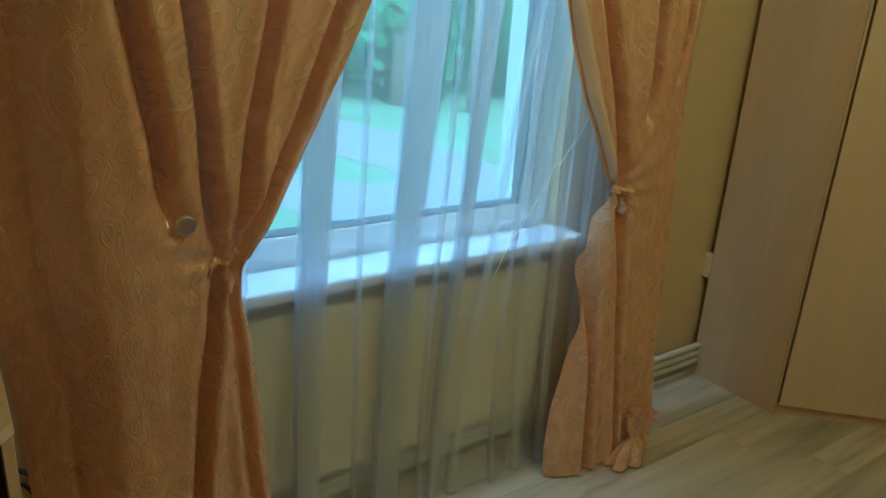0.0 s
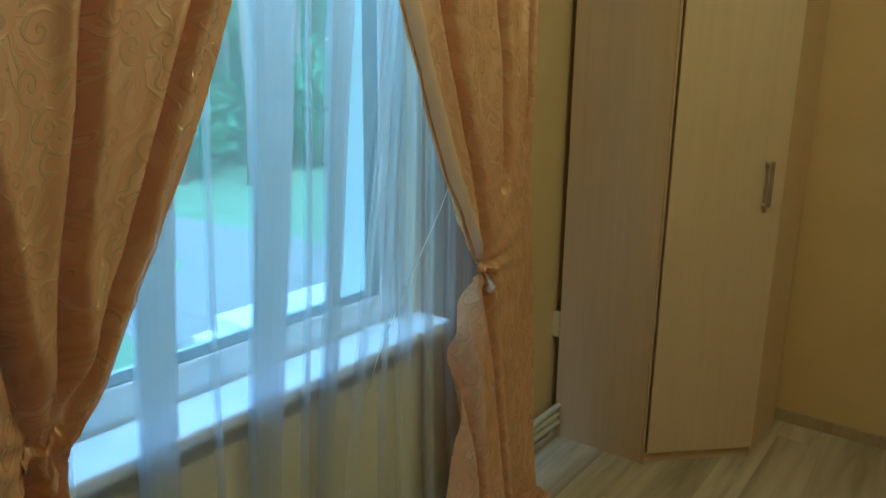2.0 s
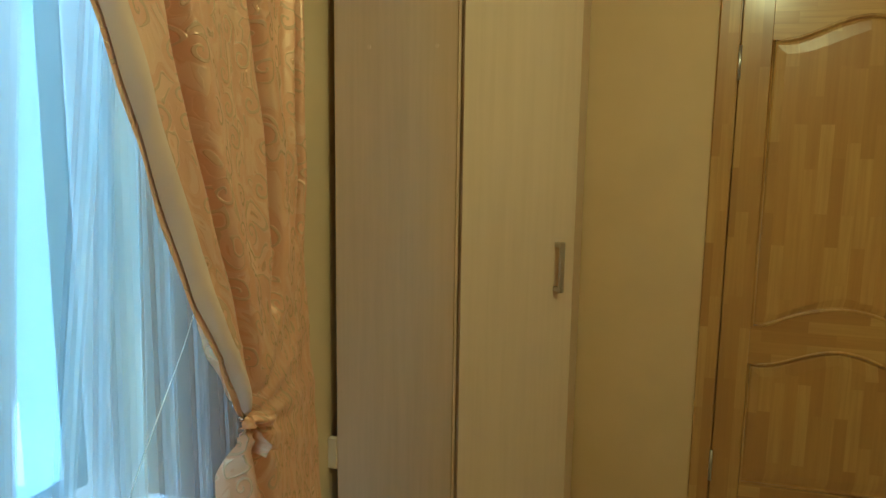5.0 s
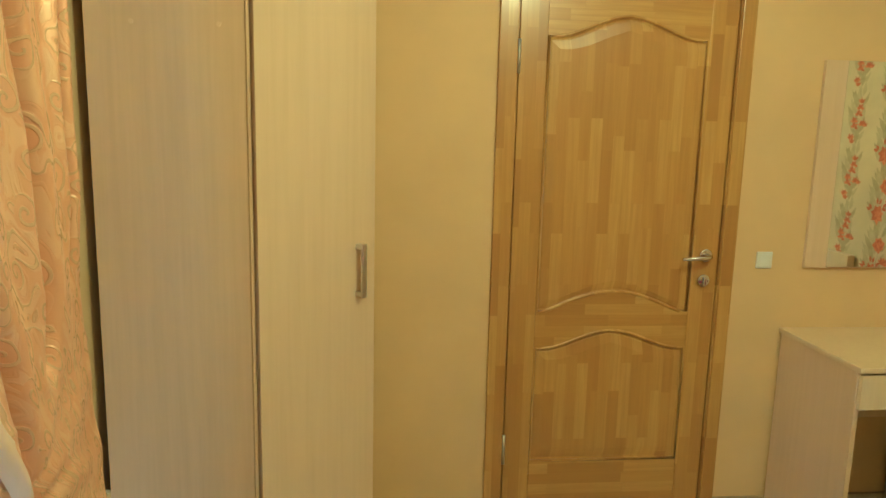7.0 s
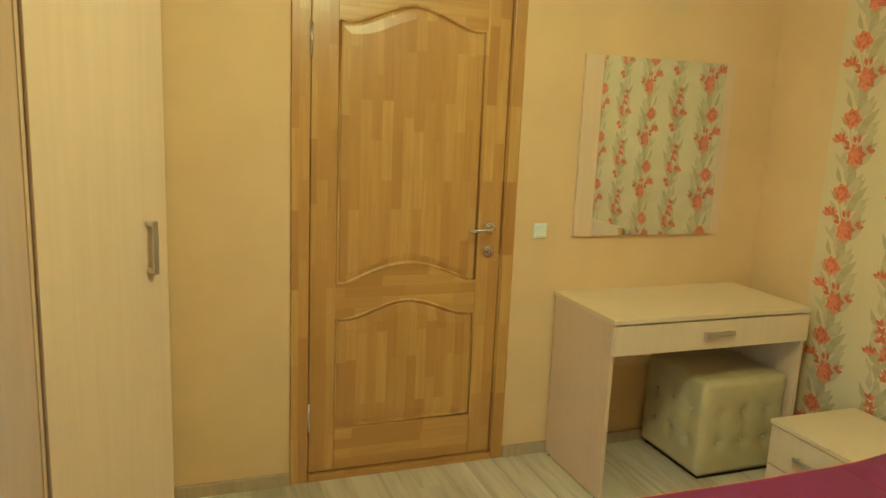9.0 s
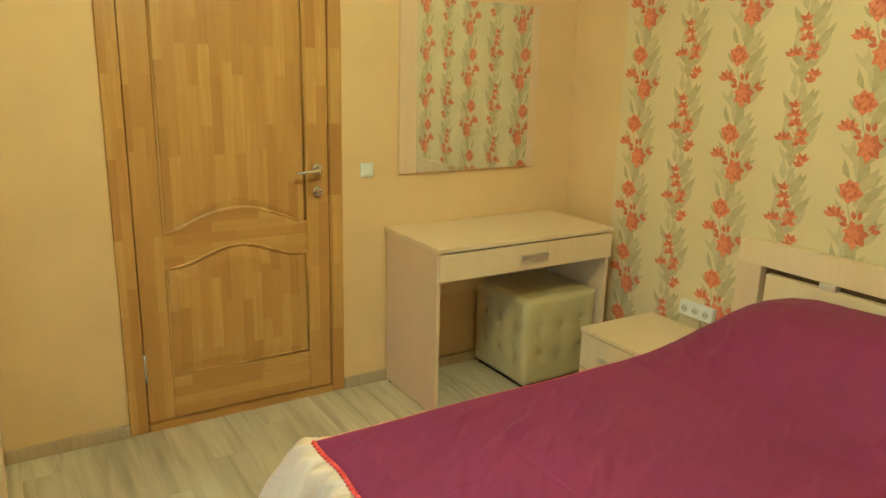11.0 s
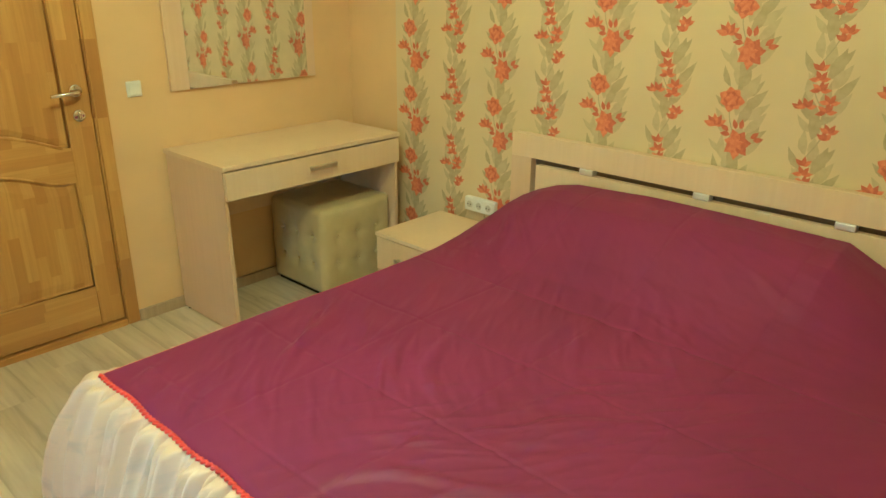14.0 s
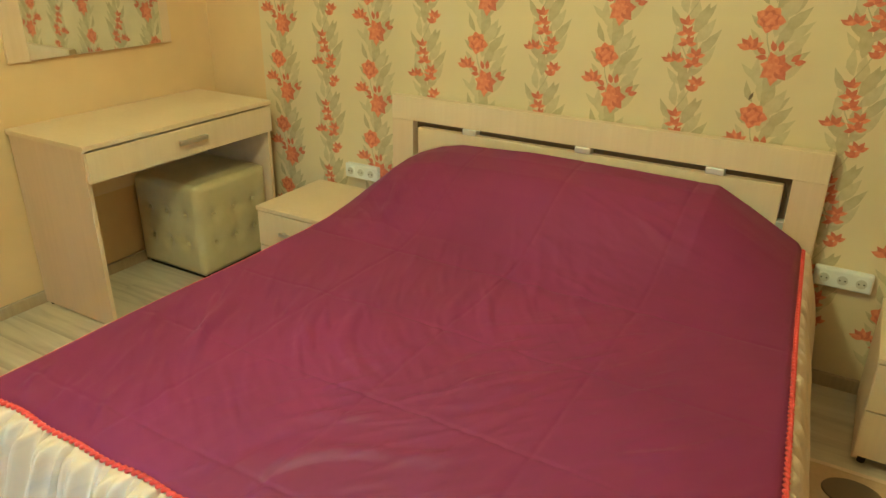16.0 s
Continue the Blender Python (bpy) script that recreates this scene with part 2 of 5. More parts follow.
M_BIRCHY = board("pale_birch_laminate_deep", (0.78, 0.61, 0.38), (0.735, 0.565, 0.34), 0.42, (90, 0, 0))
M_OAK = board("milk_oak_laminate", (0.60, 0.42, 0.235), (0.52, 0.36, 0.20))
# dark brown: painted shade in the headboard slot, also rug spots and scuff
M_EDGE = plain("slot_shade_and_dark_marks", (0.16, 0.11, 0.06), 0.7)
M_STEEL = plain("brushed_steel", (0.66, 0.64, 0.60), 0.36, 1.0, 0.1)
M_CHROME = plain("polished_chrome", (0.75, 0.74, 0.72), 0.12, 1.0)
# chrome of the clips, its bright reflection put into a pale half-metal colour
M_CLIP = plain("clip_chrome_painted_glint", (0.86, 0.85, 0.80), 0.38, 0.6)
M_WHITE = plain("white_plastic", (0.80, 0.79, 0.75), 0.35)
# white plastic darkened in colour for the shade inside the wells
M_WELL = plain("socket_well_shade", (0.58, 0.55, 0.48), 0.45)
M_PVC = plain("white_pvc", (0.80, 0.82, 0.84), 0.35)
M_GASKET = plain("grey_gasket", (0.10, 0.11, 0.12), 0.7)
M_RAD = plain("cream_radiator_enamel", (0.82, 0.73, 0.52), 0.4)
M_PIPE = plain("white_pipe_enamel", (0.80, 0.77, 0.70), 0.4)
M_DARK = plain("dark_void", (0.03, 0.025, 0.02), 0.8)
M_SATIN = satin()
M_LINING = cloth("satin_lining", (0.76, 0.57, 0.44), 0.42, 0.1)
M_VOILE = sheer()
M_PLUM = cloth("plum_bedspread", (0.208, 0.0155, 0.094), 0.58, 0.03, 900, 2.0, 0.12)
M_RED = cloth("red_braid", (0.72, 0.055, 0.025), 0.6, 0.3, 900)
M_VAL = valance_cloth()
M_LEATHER = plain("pearl_leatherette", (0.59, 0.485, 0.235), 0.28, 0.0, 0.25, 300)
M_GLASS = glass()
M_MIRROR = plain("silvered_glass", (0.86, 0.88, 0.86), 0.02, 1.0)
M_CORAL = print_tone("coral_print", (0.74, 0.265, 0.105), (0.62, 0.175, 0.068), 60)
M_CORAL2 = print_tone("dark_coral_print", (0.60, 0.175, 0.075), (0.50, 0.125, 0.055), 60)
M_LEAF = print_tone("grey_leaf_print", (0.53, 0.435, 0.235), (0.46, 0.37, 0.19), 30)
M_LEAF2 = print_tone("pale_leaf_print", (0.605, 0.50, 0.275), (0.545, 0.445, 0.235), 30)
M_STEM = print_tone("stem_print", (0.52, 0.44, 0.25), (0.44, 0.37, 0.20), 30)

# ---- builders ----


def thing(name, x, y, z, label, category, group="", kind=""):
    ob = new(name)
    ob.location = (x, y, z)
    ob.empty_display_size = 0.1
    return tagged(ob, label, category, group, kind)


def finish(bm, name, material, smooth=False):
    bmesh.ops.recalc_face_normals(bm, faces=bm.faces)
    me = bpy.data.meshes.new(name)
    bm.to_mesh(me)
    bm.free()
    for m in material if isinstance(material, (list, tuple)) else (material,):
        me.materials.append(m)
    if smooth:
        me.polygons.foreach_set("use_smooth", [True] * len(me.polygons))
    return me


def base_of(ob):
    p = Vector(ob.location)
    while ob.parent:
        ob = ob.parent
        p += Vector(ob.location)
    return p


def part(name, bm, material, parent=None, label="", smooth=False):
    """One mesh object; the bmesh is in world metres."""
    if parent is not None:
        bmesh.ops.translate(bm, verts=bm.verts, vec=-base_of(parent))
    ob = new(name, finish(bm, name, material, smooth))
    if parent is not None:
        ob.parent = parent
    if label:
        tagged(ob, label)
    return ob


def setting(name, bm, material, label, category, smooth=False):
    return tagged(part(name, bm, material, None, "", smooth), label, category, "", "structure")


def add_box(bm, x0, x1, y0, y1, z0, z1, bevel=0.0, seg=2):
    m = Matrix.LocRotScale(((x0 + x1) / 2, (y0 + y1) / 2, (z0 + z1) / 2), None, (abs(x1 - x0), abs(y1 - y0), abs(z1 - z0)))
    tmp = bmesh.new()
    bmesh.ops.create_cube(tmp, size=1, matrix=m)
    if bevel:
        bmesh.ops.bevel(tmp, geom=tmp.edges, offset=bevel, segments=seg, affect="EDGES", profile=0.5)
    join(bm, tmp)
    return bm


def join(bm, tmp):
    me = bpy.data.meshes.new("tmp")
    tmp.to_mesh(me)
    tmp.free()
    bm.from_mesh(me)
    bpy.data.meshes.remove(me)


def box(x0, x1, y0, y1, z0, z1, bevel=0.0, seg=2):
    return add_box(bmesh.new(), x0, x1, y0, y1, z0, z1, bevel, seg)


def add_prism(bm, pts, axis, a, b, bevel=0.0):
    """Extrude a polygon; axis 'y': points are (x, z); 'z': (x, y); 'x': (y, z)."""
    def at(p, d):
        return {"y": (p[0], d, p[1]), "z": (p[0], p[1], d), "x": (d, p[0], p[1])}[axis]
    tmp = bmesh.new()
    lo = [tmp.verts.new(at(p, a)) for p in pts]
    hi = [tmp.verts.new(at(p, b)) for p in pts]
    tmp.faces.new(lo)
    tmp.faces.new(hi[::-1])
    for i in range(len(pts)):
        j = (i + 1) % len(pts)
        tmp.faces.new((lo[j], lo[i], hi[i], hi[j]))
    bmesh.ops.recalc_face_normals(tmp, faces=tmp.faces)
    if bevel:
        sharp = [e for e in tmp.edges if e.calc_face_angle(0) > 0.6]
        bmesh.ops.bevel(tmp, geom=sharp, offset=bevel, segments=2, affect="EDGES", profile=0.5)
    join(bm, tmp)
    return bm


def prism(pts, axis, a, b, bevel=0.0):
    return add_prism(bmesh.new(), pts, axis, a, b, bevel)


def add_tube(bm, pts, radius, sides=10, closed=False):
    """A round bar along points."""
    pts = [Vector(p) for p in pts]
    rings = []
    n = len(pts)
    up = Vector((0, 0, 1))
    for i, p in enumerate(pts):
        a = pts[(i - 1) % n] if closed or i else p
        b = pts[(i + 1) % n] if closed or i < n - 1 else p
        d = (b - a).normalized()
        s = d.cross(up) if abs(d.dot(up)) < 0.95 else d.cross(Vector((1, 0, 0)))
        s.normalize()
        t = s.cross(d).normalized()
        r = radius(i / max(1, n - 1)) if callable(radius) else radius
        rings.append([bm.verts.new(p + r * (math.cos(k * math.tau / sides) * s + math.sin(k * math.tau / sides) * t)) for k in range(sides)])
    for i in range(n if closed else n - 1):
        ra, rb = rings[i], rings[(i + 1) % n]
        for k in range(sides):
            bm.faces.new((ra[k], ra[(k + 1) % sides], rb[(k + 1) % sides], rb[k]))
    if not closed:
        bm.faces.new(rings[0][::-1])
        bm.faces.new(rings[-1])
    return bm


def tube(pts, radius, sides=10, closed=False):
    return add_tube(bmesh.new(), pts, radius, sides, closed)


def disc(x, y, z, axis, radius, depth, sides=24, bevel=0.0):
    m = {"x": Matrix.Rotation(radians(90), 4, "Y"), "y": Matrix.Rotation(radians(90), 4, "X"), "z": Matrix.Identity(4)}[axis]
    bm = bmesh.new()
    bmesh.ops.create_cone(bm, cap_ends=True, segments=sides, radius1=radius, radius2=radius, depth=depth, matrix=Matrix.Translation((x, y, z)) @ m)
    if bevel:
        sharp = [e for e in bm.edges if e.calc_face_angle(0) > 0.8]
        bmesh.ops.bevel(bm, geom=sharp, offset=bevel, segments=2, affect="EDGES", profile=0.5)
    return bm


def sheet(nu, nv, fn, uvfn=None):
    """A grid surface from fn(u, v) with a UV layer."""
    bm = bmesh.new()
    uvl = bm.loops.layers.uv.new("UVMap")
    vs = [[bm.verts.new(fn(i / nu, j / nv)) for i in range(nu + 1)] for j in range(nv + 1)]
    for j in range(nv):
        for i in range(nu):
            f = bm.faces.new((vs[j][i], vs[j][i + 1], vs[j + 1][i + 1], vs[j + 1][i]))
            for loop, (a, b) in zip(f.loops, ((i, j), (i + 1, j), (i + 1, j + 1), (i, j + 1))):
                loop[uvl].uv = uvfn(a / nu, b / nv) if uvfn else (a / nu, b / nv)
    return bm


def interp(x, xs, ys):
    return float(np.interp(x, xs, ys))

# ---- the room ----
XW, XE, YB, HC = -1.16, 2.25, -4.30, 2.60          # window wall, bed wall, rear wall, ceiling height
WY0, WY1, WZ0, WZ1 = -2.93, -1.600, 0.722, 2.20     # window opening

floor = setting("floor", box(XW - 0.3, XE + 0.15, YB - 0.15, 0.14, -0.20, -0.012), M_FLOORBED, "laminate floor of pale grey-brown wood planks", "floor")
bm = bmesh.new()
add_box(bm, XW - 0.34, 0.06, 0, 0.14, -0.012, HC)
add_box(bm, 0.895, XE + 0.15, 0, 0.14, -0.012, HC)
add_box(bm, 0.06, 0.895, 0, 0.14, 2.03, HC)
setting("wall_north", bm, M_WALL, "apricot-yellow painted wall with a doorway", "wall")
setting("wall_east", box(XE, XE + 0.15, YB, 0, -0.012, HC), M_WALL, "apricot-yellow painted wall behind the bed", "wall")
setting("wall_south", box(XW - 0.34, XE + 0.15, YB - 0.15, YB, -0.012, HC), M_WALL_L, "straw-yellow painted wall behind the camera", "wall")
bm = bmesh.new()
XO = XW - 0.29
add_box(bm, XO, XW, YB, WY0, -0.012, HC)
add_box(bm, XO, XW, WY1, 0, -0.012, HC)
add_box(bm, XO, XW, WY0, WY1, -0.012, WZ0)
add_box(bm, XO, XW, WY0, WY1, WZ1, HC)
setting("wall_west", bm, M_WALL_L, "straw-yellow painted wall with the window opening", "wall")
setting("ceiling", box(XO, XE + 0.15, YB - 0.15, 0.14, HC, HC + 0.12), M_CEIL, "plain white ceiling", "ceiling")
setting("wallpaper", box(XE - 0.003, XE, YB, -0.352, 0, HC), M_PAPER, "straw-coloured wallpaper printed with coral flowers and grey leaves", "wallpaper")


def skirting(name, x0, x1, y0, y1):
    bm = box(x0, x1, y0, y1, -0.008, 0.052, 0.004)
    return setting(name, bm, M_BASE, "low grey-beige laminate baseboard along the wall", "baseboard")


skirting("baseboard", -0.44, -0.001, -0.016, 0)
skirting("baseboard", 0.941, 2.233, -0.016, 0)
skirting("baseboard", 2.231, 2.247, YB, -0.017)
skirting("baseboard", XW, XW + 0.016, YB, -0.75)

# ---- hall behind the door, closed ----
setting("hall_wall", box(-0.2, 1.2, 0.42, 0.5, -0.1, HC), M_WALL_L, "plain wall of the dark hall", "wall")


# ---- panelled pine door ----
def ogee(x0, x1, z, rise, n=18):
    out = []
    for i in range(n + 1):
        u = i / n
        w = min(1, max(0, (u - 0.06) / 0.88))
        out.append((x0 + (x1 - x0) * u, z + rise * (0.5 - 0.5 * math.cos(math.tau * w)) ** 0.85))
    return out


def bow(x0, x1, z, rise, n=18):
    return [(x0 + (x1 - x0) * i / n, z + rise * math.sin(math.pi * min(1, max(0, (i / n - 0.06) / 0.88)))) for i in range(n + 1)]


def pine_door():
    d = tagged(new("door_1"), "closed varnished pine door with two arched panels", "door", "", "structure")
    d.location = (0.06, 0, 0)
    L, R = 0.178, 0.777
    yf, yb = 0.004, 0.042
    part("stile", box(0.076, L, yf, yb, 0.034, 2.005, 0.003), M_DOOR, d)
    part("stile", box(R, 0.880, yf, yb, 0.034, 2.005, 0.003), M_DOOR, d)
    part("bottom_rail", box(L, R, yf + 0.001, yb, 0.034, 0.222, 0.003), M_DOORX, d)
    low, mid, top = ogee(L, R, 0.682, 0.070), bow(L, R, 0.826, 0.078), ogee(L, R, 1.835, 0.075)
    part("middle_rail", prism(low + mid[::-1], "y", yf + 0.001, yb), M_DOORX, d)
    part("top_rail", prism(top + [(R, 2.005), (L, 2.005)], "y", yf + 0.001, yb), M_DOORX, d)

    def field(outline, cx, cz):
        """A sunk panel with a raised middle."""
        bm = bmesh.new()
        rings = []
        for inset, y in ((-0.004, 0.012), (0.012, 0.014), (0.017, 0.012), (0.046, 0.0075), (0.052, 0.0075)):
            rings.append([bm.verts.new((x + math.copysign(min(inset, abs(cx - x)), cx - x), y, z + math.copysign(min(inset, abs(cz - z)), cz - z))) for x, z in outline])
        for a, b in zip(rings, rings[1:]):
            for i in range(len(outline)):
                j = (i + 1) % len(outline)
                bm.faces.new((a[i], a[j], b[j], b[i]))
        bm.faces.new(rings[-1])
        back = [bm.verts.new((x, 0.034, z)) for x, z in outline]
        for i in range(len(outline)):
            j = (i + 1) % len(outline)
            bm.faces.new((rings[0][j], rings[0][i], back[i], back[j]))
        bm.faces.new(back[::-1])
        return bm

    lower = [(L, 0.222), (R, 0.222)] + low[::-1]
    upper = mid + top[::-1]
    part("lower_panel", field(lower, 0.477, 0.46), M_DOOR, d)
    part("upper_panel", field(upper, 0.477, 1.36), M_DOOR, d)
    for outline in (lower, upper):
        pts = [(x + math.copysign(0.004, 0.477 - x), yf + 0.004, z) for x, z in outline]
        part("moulding", tube(pts, 0.0065, 8, True), M_DOOR, d, "", True)
    # lever, key rosette and hinges
    h = part("handle", disc(0.826, -0.004, 1.047, "y", 0.025, 0.016, 24, 0.004), M_CHROME, d, "chrome lever handle", True)
    part("lever", tube([(0.826, -0.010, 1.047), (0.826, -0.045, 1.047), (0.815, -0.054, 1.047), (0.78, -0.056, 1.044), (0.715, -0.055, 1.040)], lambda f: 0.009 - 0.002 * f, 12), M_CHROME, h, "", True)
    k = part("key_rosette", disc(0.826, -0.003, 0.949, "y", 0.024, 0.012, 24, 0.003), M_CHROME, d, "round chrome key plate", True)
    part("thumb_turn", box(0.820, 0.832, -0.024, -0.009, 0.934, 0.964, 0.004), M_CHROME, k)
    for z in (1.70, 0.22):
        bm = tube([(0.0735, -0.007, z), (0.0735, -0.007, z + 0.118)], 0.0065, 10)
        part("hinge", bm, M_STEEL, d, "steel barrel hinge", True)
    # frame
    part("casing_side", box(0.0, 0.068, -0.013, 0, 0.0, 2.085, 0.004), M_DOOR, d)
    part("casing_side", box(0.886, 0.940, -0.013, 0, 0.0, 2.085, 0.004), M_DOOR, d)
    part("casing_head", box(0.0685, 0.8855, -0.013, 0, 2.012, 2.085, 0.004), M_DOORX, d)
    part("jamb", box(0.061, 0.072, -0.002, 0.12, 0.0, 2.012), M_DOOR, d)
    part("jamb", box(0.883, 0.894, -0.002, 0.12, 0.0, 2.012), M_DOOR, d)
    part("threshold", box(0.0725, 0.8825, -0.012, 0.10, -0.004, 0.028, 0.004), M_DOORX, d)
    part("stop", box(0.0725, 0.8825, 0.046, 0.06, 0.028, 2.01), M_DARK, d)
    return d


pine_door()


# ---- window ----
def pvc_window():
    w = tagged(new("window_1"), "white plastic window looking onto trees", "window", "", "structure")
    w.location = (XW, -2.3, 0.735)
    xa, xb = -1.262, -1.190
    y0, y1, z0, z1 = WY0, WY1, 0.735, WZ1

    def ring(bm, a, b, c, d, wd, x0, x1, bev):
        add_box(bm, x0, x1, a, a + wd, c, d, bev)
        add_box(bm, x0, x1, b - wd, b, c, d, bev)
        lower = min(wd, 0.060)
        add_box(bm, x0, x1, a + wd, b - wd, c, c + lower, bev)
        add_box(bm, x0, x1, a + wd, b - wd, d - wd, d, bev)
        return bm

    part("outer_frame", ring(bmesh.new(), y0, y1, z0, z1, 0.050, xa, xb - 0.012, 0.004), M_PVC, w)
    part("sash", ring(bmesh.new(), y0 + 0.045, y1 - 0.045, z0 + 0.045, z1 - 0.045, 0.078, xa + 0.008, xb, 0.006), M_PVC, w)
    part("gasket", ring(bmesh.new(), y0 + 0.122, y1 - 0.122, z0 + 0.104, z1 - 0.122, 0.006, xa + 0.02, xb - 0.004, 0), M_GASKET, w, "grey rubber glazing seal")
    pane = part("pane", box(-1.232, -1.226, y0 + 0.110, y1 - 0.110, z0 + 0.100, z1 - 0.110), M_GLASS, w, "clear glass")
    pane.visible_shadow = False
    part("sill", box(-1.192, -1.050, y0 - 0.03, -1.570, 0.718, 0.756, 0.010, 3), M_PVC, w, "white plastic window sill")
    part("outside_sill", box(XO - 0.05, xa - 0.002, y0 + 0.002, y1 - 0.002, 0.723, 0.738, 0.003), M_PVC, w)
    part("reveal_lining", box(XO - 0.005, xa - 0.002, y1 - 0.012, y1 - 0.0005, 0.739, z1 - 0.002), M_PVC, w, "white outside reveal")
    part("reveal_lining", box(XO - 0.005, xa - 0.002, y0 + 0.0005, y0 + 0.012, 0.739, z1 - 0.002), M_PVC, w, "white outside reveal")
    return w


pvc_window()


def radiator():
    r = thing("radiator", -1.10, -2.25, 0.10, "cream enamelled panel radiator under the window sill", "radiator")
    y0, y1 = -2.82, -1.70
    n = 14

    def front(u, v):
        y = y0 + (y1 - y0) * u
        s = (u * n) % 1.0
        x = -1.072 - 0.005 * (1 if 0.18 < s < 0.82 else 0) * (1 if 0.06 < v < 0.94 else 0)
        return (x, y, 0.165 + 0.51 * v)

    bm = sheet(n * 6, 20, front)
    part("front_panel", bm, M_RAD, r)
    part("rear_panel", box(-1.140, -1.128, y0, y1, 0.165, 0.675, 0.003), M_RAD, r)
    part("side_cover", box(-1.142, -1.076, y0 - 0.004, y0 + 0.004, 0.160, 0.680, 0.002), M_RAD, r)
    part("side_cover", box(-1.142, -1.076, y1 - 0.004, y1 + 0.004, 0.160, 0.680, 0.002), M_RAD, r)
    bm = bmesh.new()
    for i in range(36):
        y = y0 + 0.02 + (y1 - y0 - 0.04) * i / 35
        add_box(bm, -1.130, -1.082, y - 0.010, y + 0.010, 0.667, 0.674)
    part("top_grille", bm, M_RAD, r)
    for y in (y0 + 0.2, y1 - 0.2):
        part("bracket", box(-1.16, -1.126, y - 0.02, y + 0.02, 0.22, 0.6, 0.002), M_RAD, r)
    return r


radiator()


def heating_pipe(z, end):
    p = tagged(part("heating_pipe", tube([(-1.118, -2.9, z), (-1.118, end, z)], 0.013, 12), M_PIPE, None, "", True), "thin white heating pipe along the wall above the floor", "pipe", "heating pipes")
    return p


for z in (0.062, 0.096, 0.130):
    heating_pipe(z, -0.10)


# ---- corner wardrobe ----
def wardrobe():
    a, b, c, d = (-1.130, -0.730), (-0.752, -0.730), (-0.440, -0.418), (-0.440, -0.020)
    top = 2.22
    w = thing("corner_wardrobe", -0.85, -0.4, 0, "five-sided corner wardrobe in pale laminate, its door shut", "wardrobe")
    part("side_panel", box(a[0], b[0], a[1], a[1] + 0.018, 0, top, 0.001), M_ROSE, w, "broad laminate side facing the room, darker and rosier than the door")
    part("side_panel", box(c[0] - 0.018, c[0], c[1], d[1], 0, top, 0.001), M_BIRCH, w)
    part("back_panel", box(a[0], a[0] + 0.006, a[1] + 0.018, -0.03, 0, top), M_BIRCH, w)
    part("back_panel", box(a[0] + 0.006, d[0] - 0.018, -0.03, -0.024, 0, top), M_BIRCH, w)
    poly = [a, b, c, (d[0], -0.024), (a[0], -0.024)]
    inner = [(a[0] + 0.007, a[1] + 0.019), (b[0] - 0.006, b[1] + 0.019), (c[0] - 0.019, c[1] + 0.006), (d[0] - 0.019, -0.031), (a[0] + 0.007, -0.031)]
    part("bottom", prism(inner, "z", 0.05, 0.066), M_BIRCHX, w)
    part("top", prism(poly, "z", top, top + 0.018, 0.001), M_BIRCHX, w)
    # door on the diagonal
    e = Vector((c[0] - b[0], c[1] - b[1])).normalized()
    nrm = Vector((e.y, -e.x))
    B, C = Vector(b), Vector(c)

    def slab(s0, s1, t0, t1, z0, z1, bev=0.0015):
        q = [B + e * s0 + nrm * t0, B + e * s1 + nrm * t0, B + e * s1 + nrm * t1, B + e * s0 + nrm * t1]
        return prism([tuple(p) for p in q], "z", z0, z1, bev)

    width = (C - B).length
    part("plinth", slab(0.012, width - 0.004, -0.030, -0.012, 0.0, 0.045), M_BIRCH, w)
    part("edge_strip", slab(-0.002, 0.008, -0.012, 0.004, 0.0, top, 0.001), M_OAK, w, "darker edge strip")
    door = part("door", slab(0.014, width - 0.002, -0.004, 0.013, 0.050, top - 0.004), M_BIRCH, w, "pale laminate door")
    hs = width - 0.074
    bm = slab(hs - 0.010, hs + 0.010, 0.036, 0.045, 1.004, 1.166, 0.003)
    for z in (1.006, 1.148):
        join(bm, slab(hs - 0.010, hs + 0.010, 0.0135, 0.040, z, z + 0.016, 0.003))
    part("handle", bm, M_STEEL, door, "brushed steel bar handle")
    for x, z in ((-1.02, 1.742), (-0.815, 1.742)):
        part("screw_cap", disc(x, a[1] - 0.001, z, "y", 0.006, 0.003, 14), M_BIRCH, w)
    return w


wardrobe()
tagged(part("wall_block", box(XW, -1.1305, -0.738, -0.714, 0.428, 0.530, 0.003), M_WALL_L), "small cream spacer block between wardrobe and wall", "spacer")


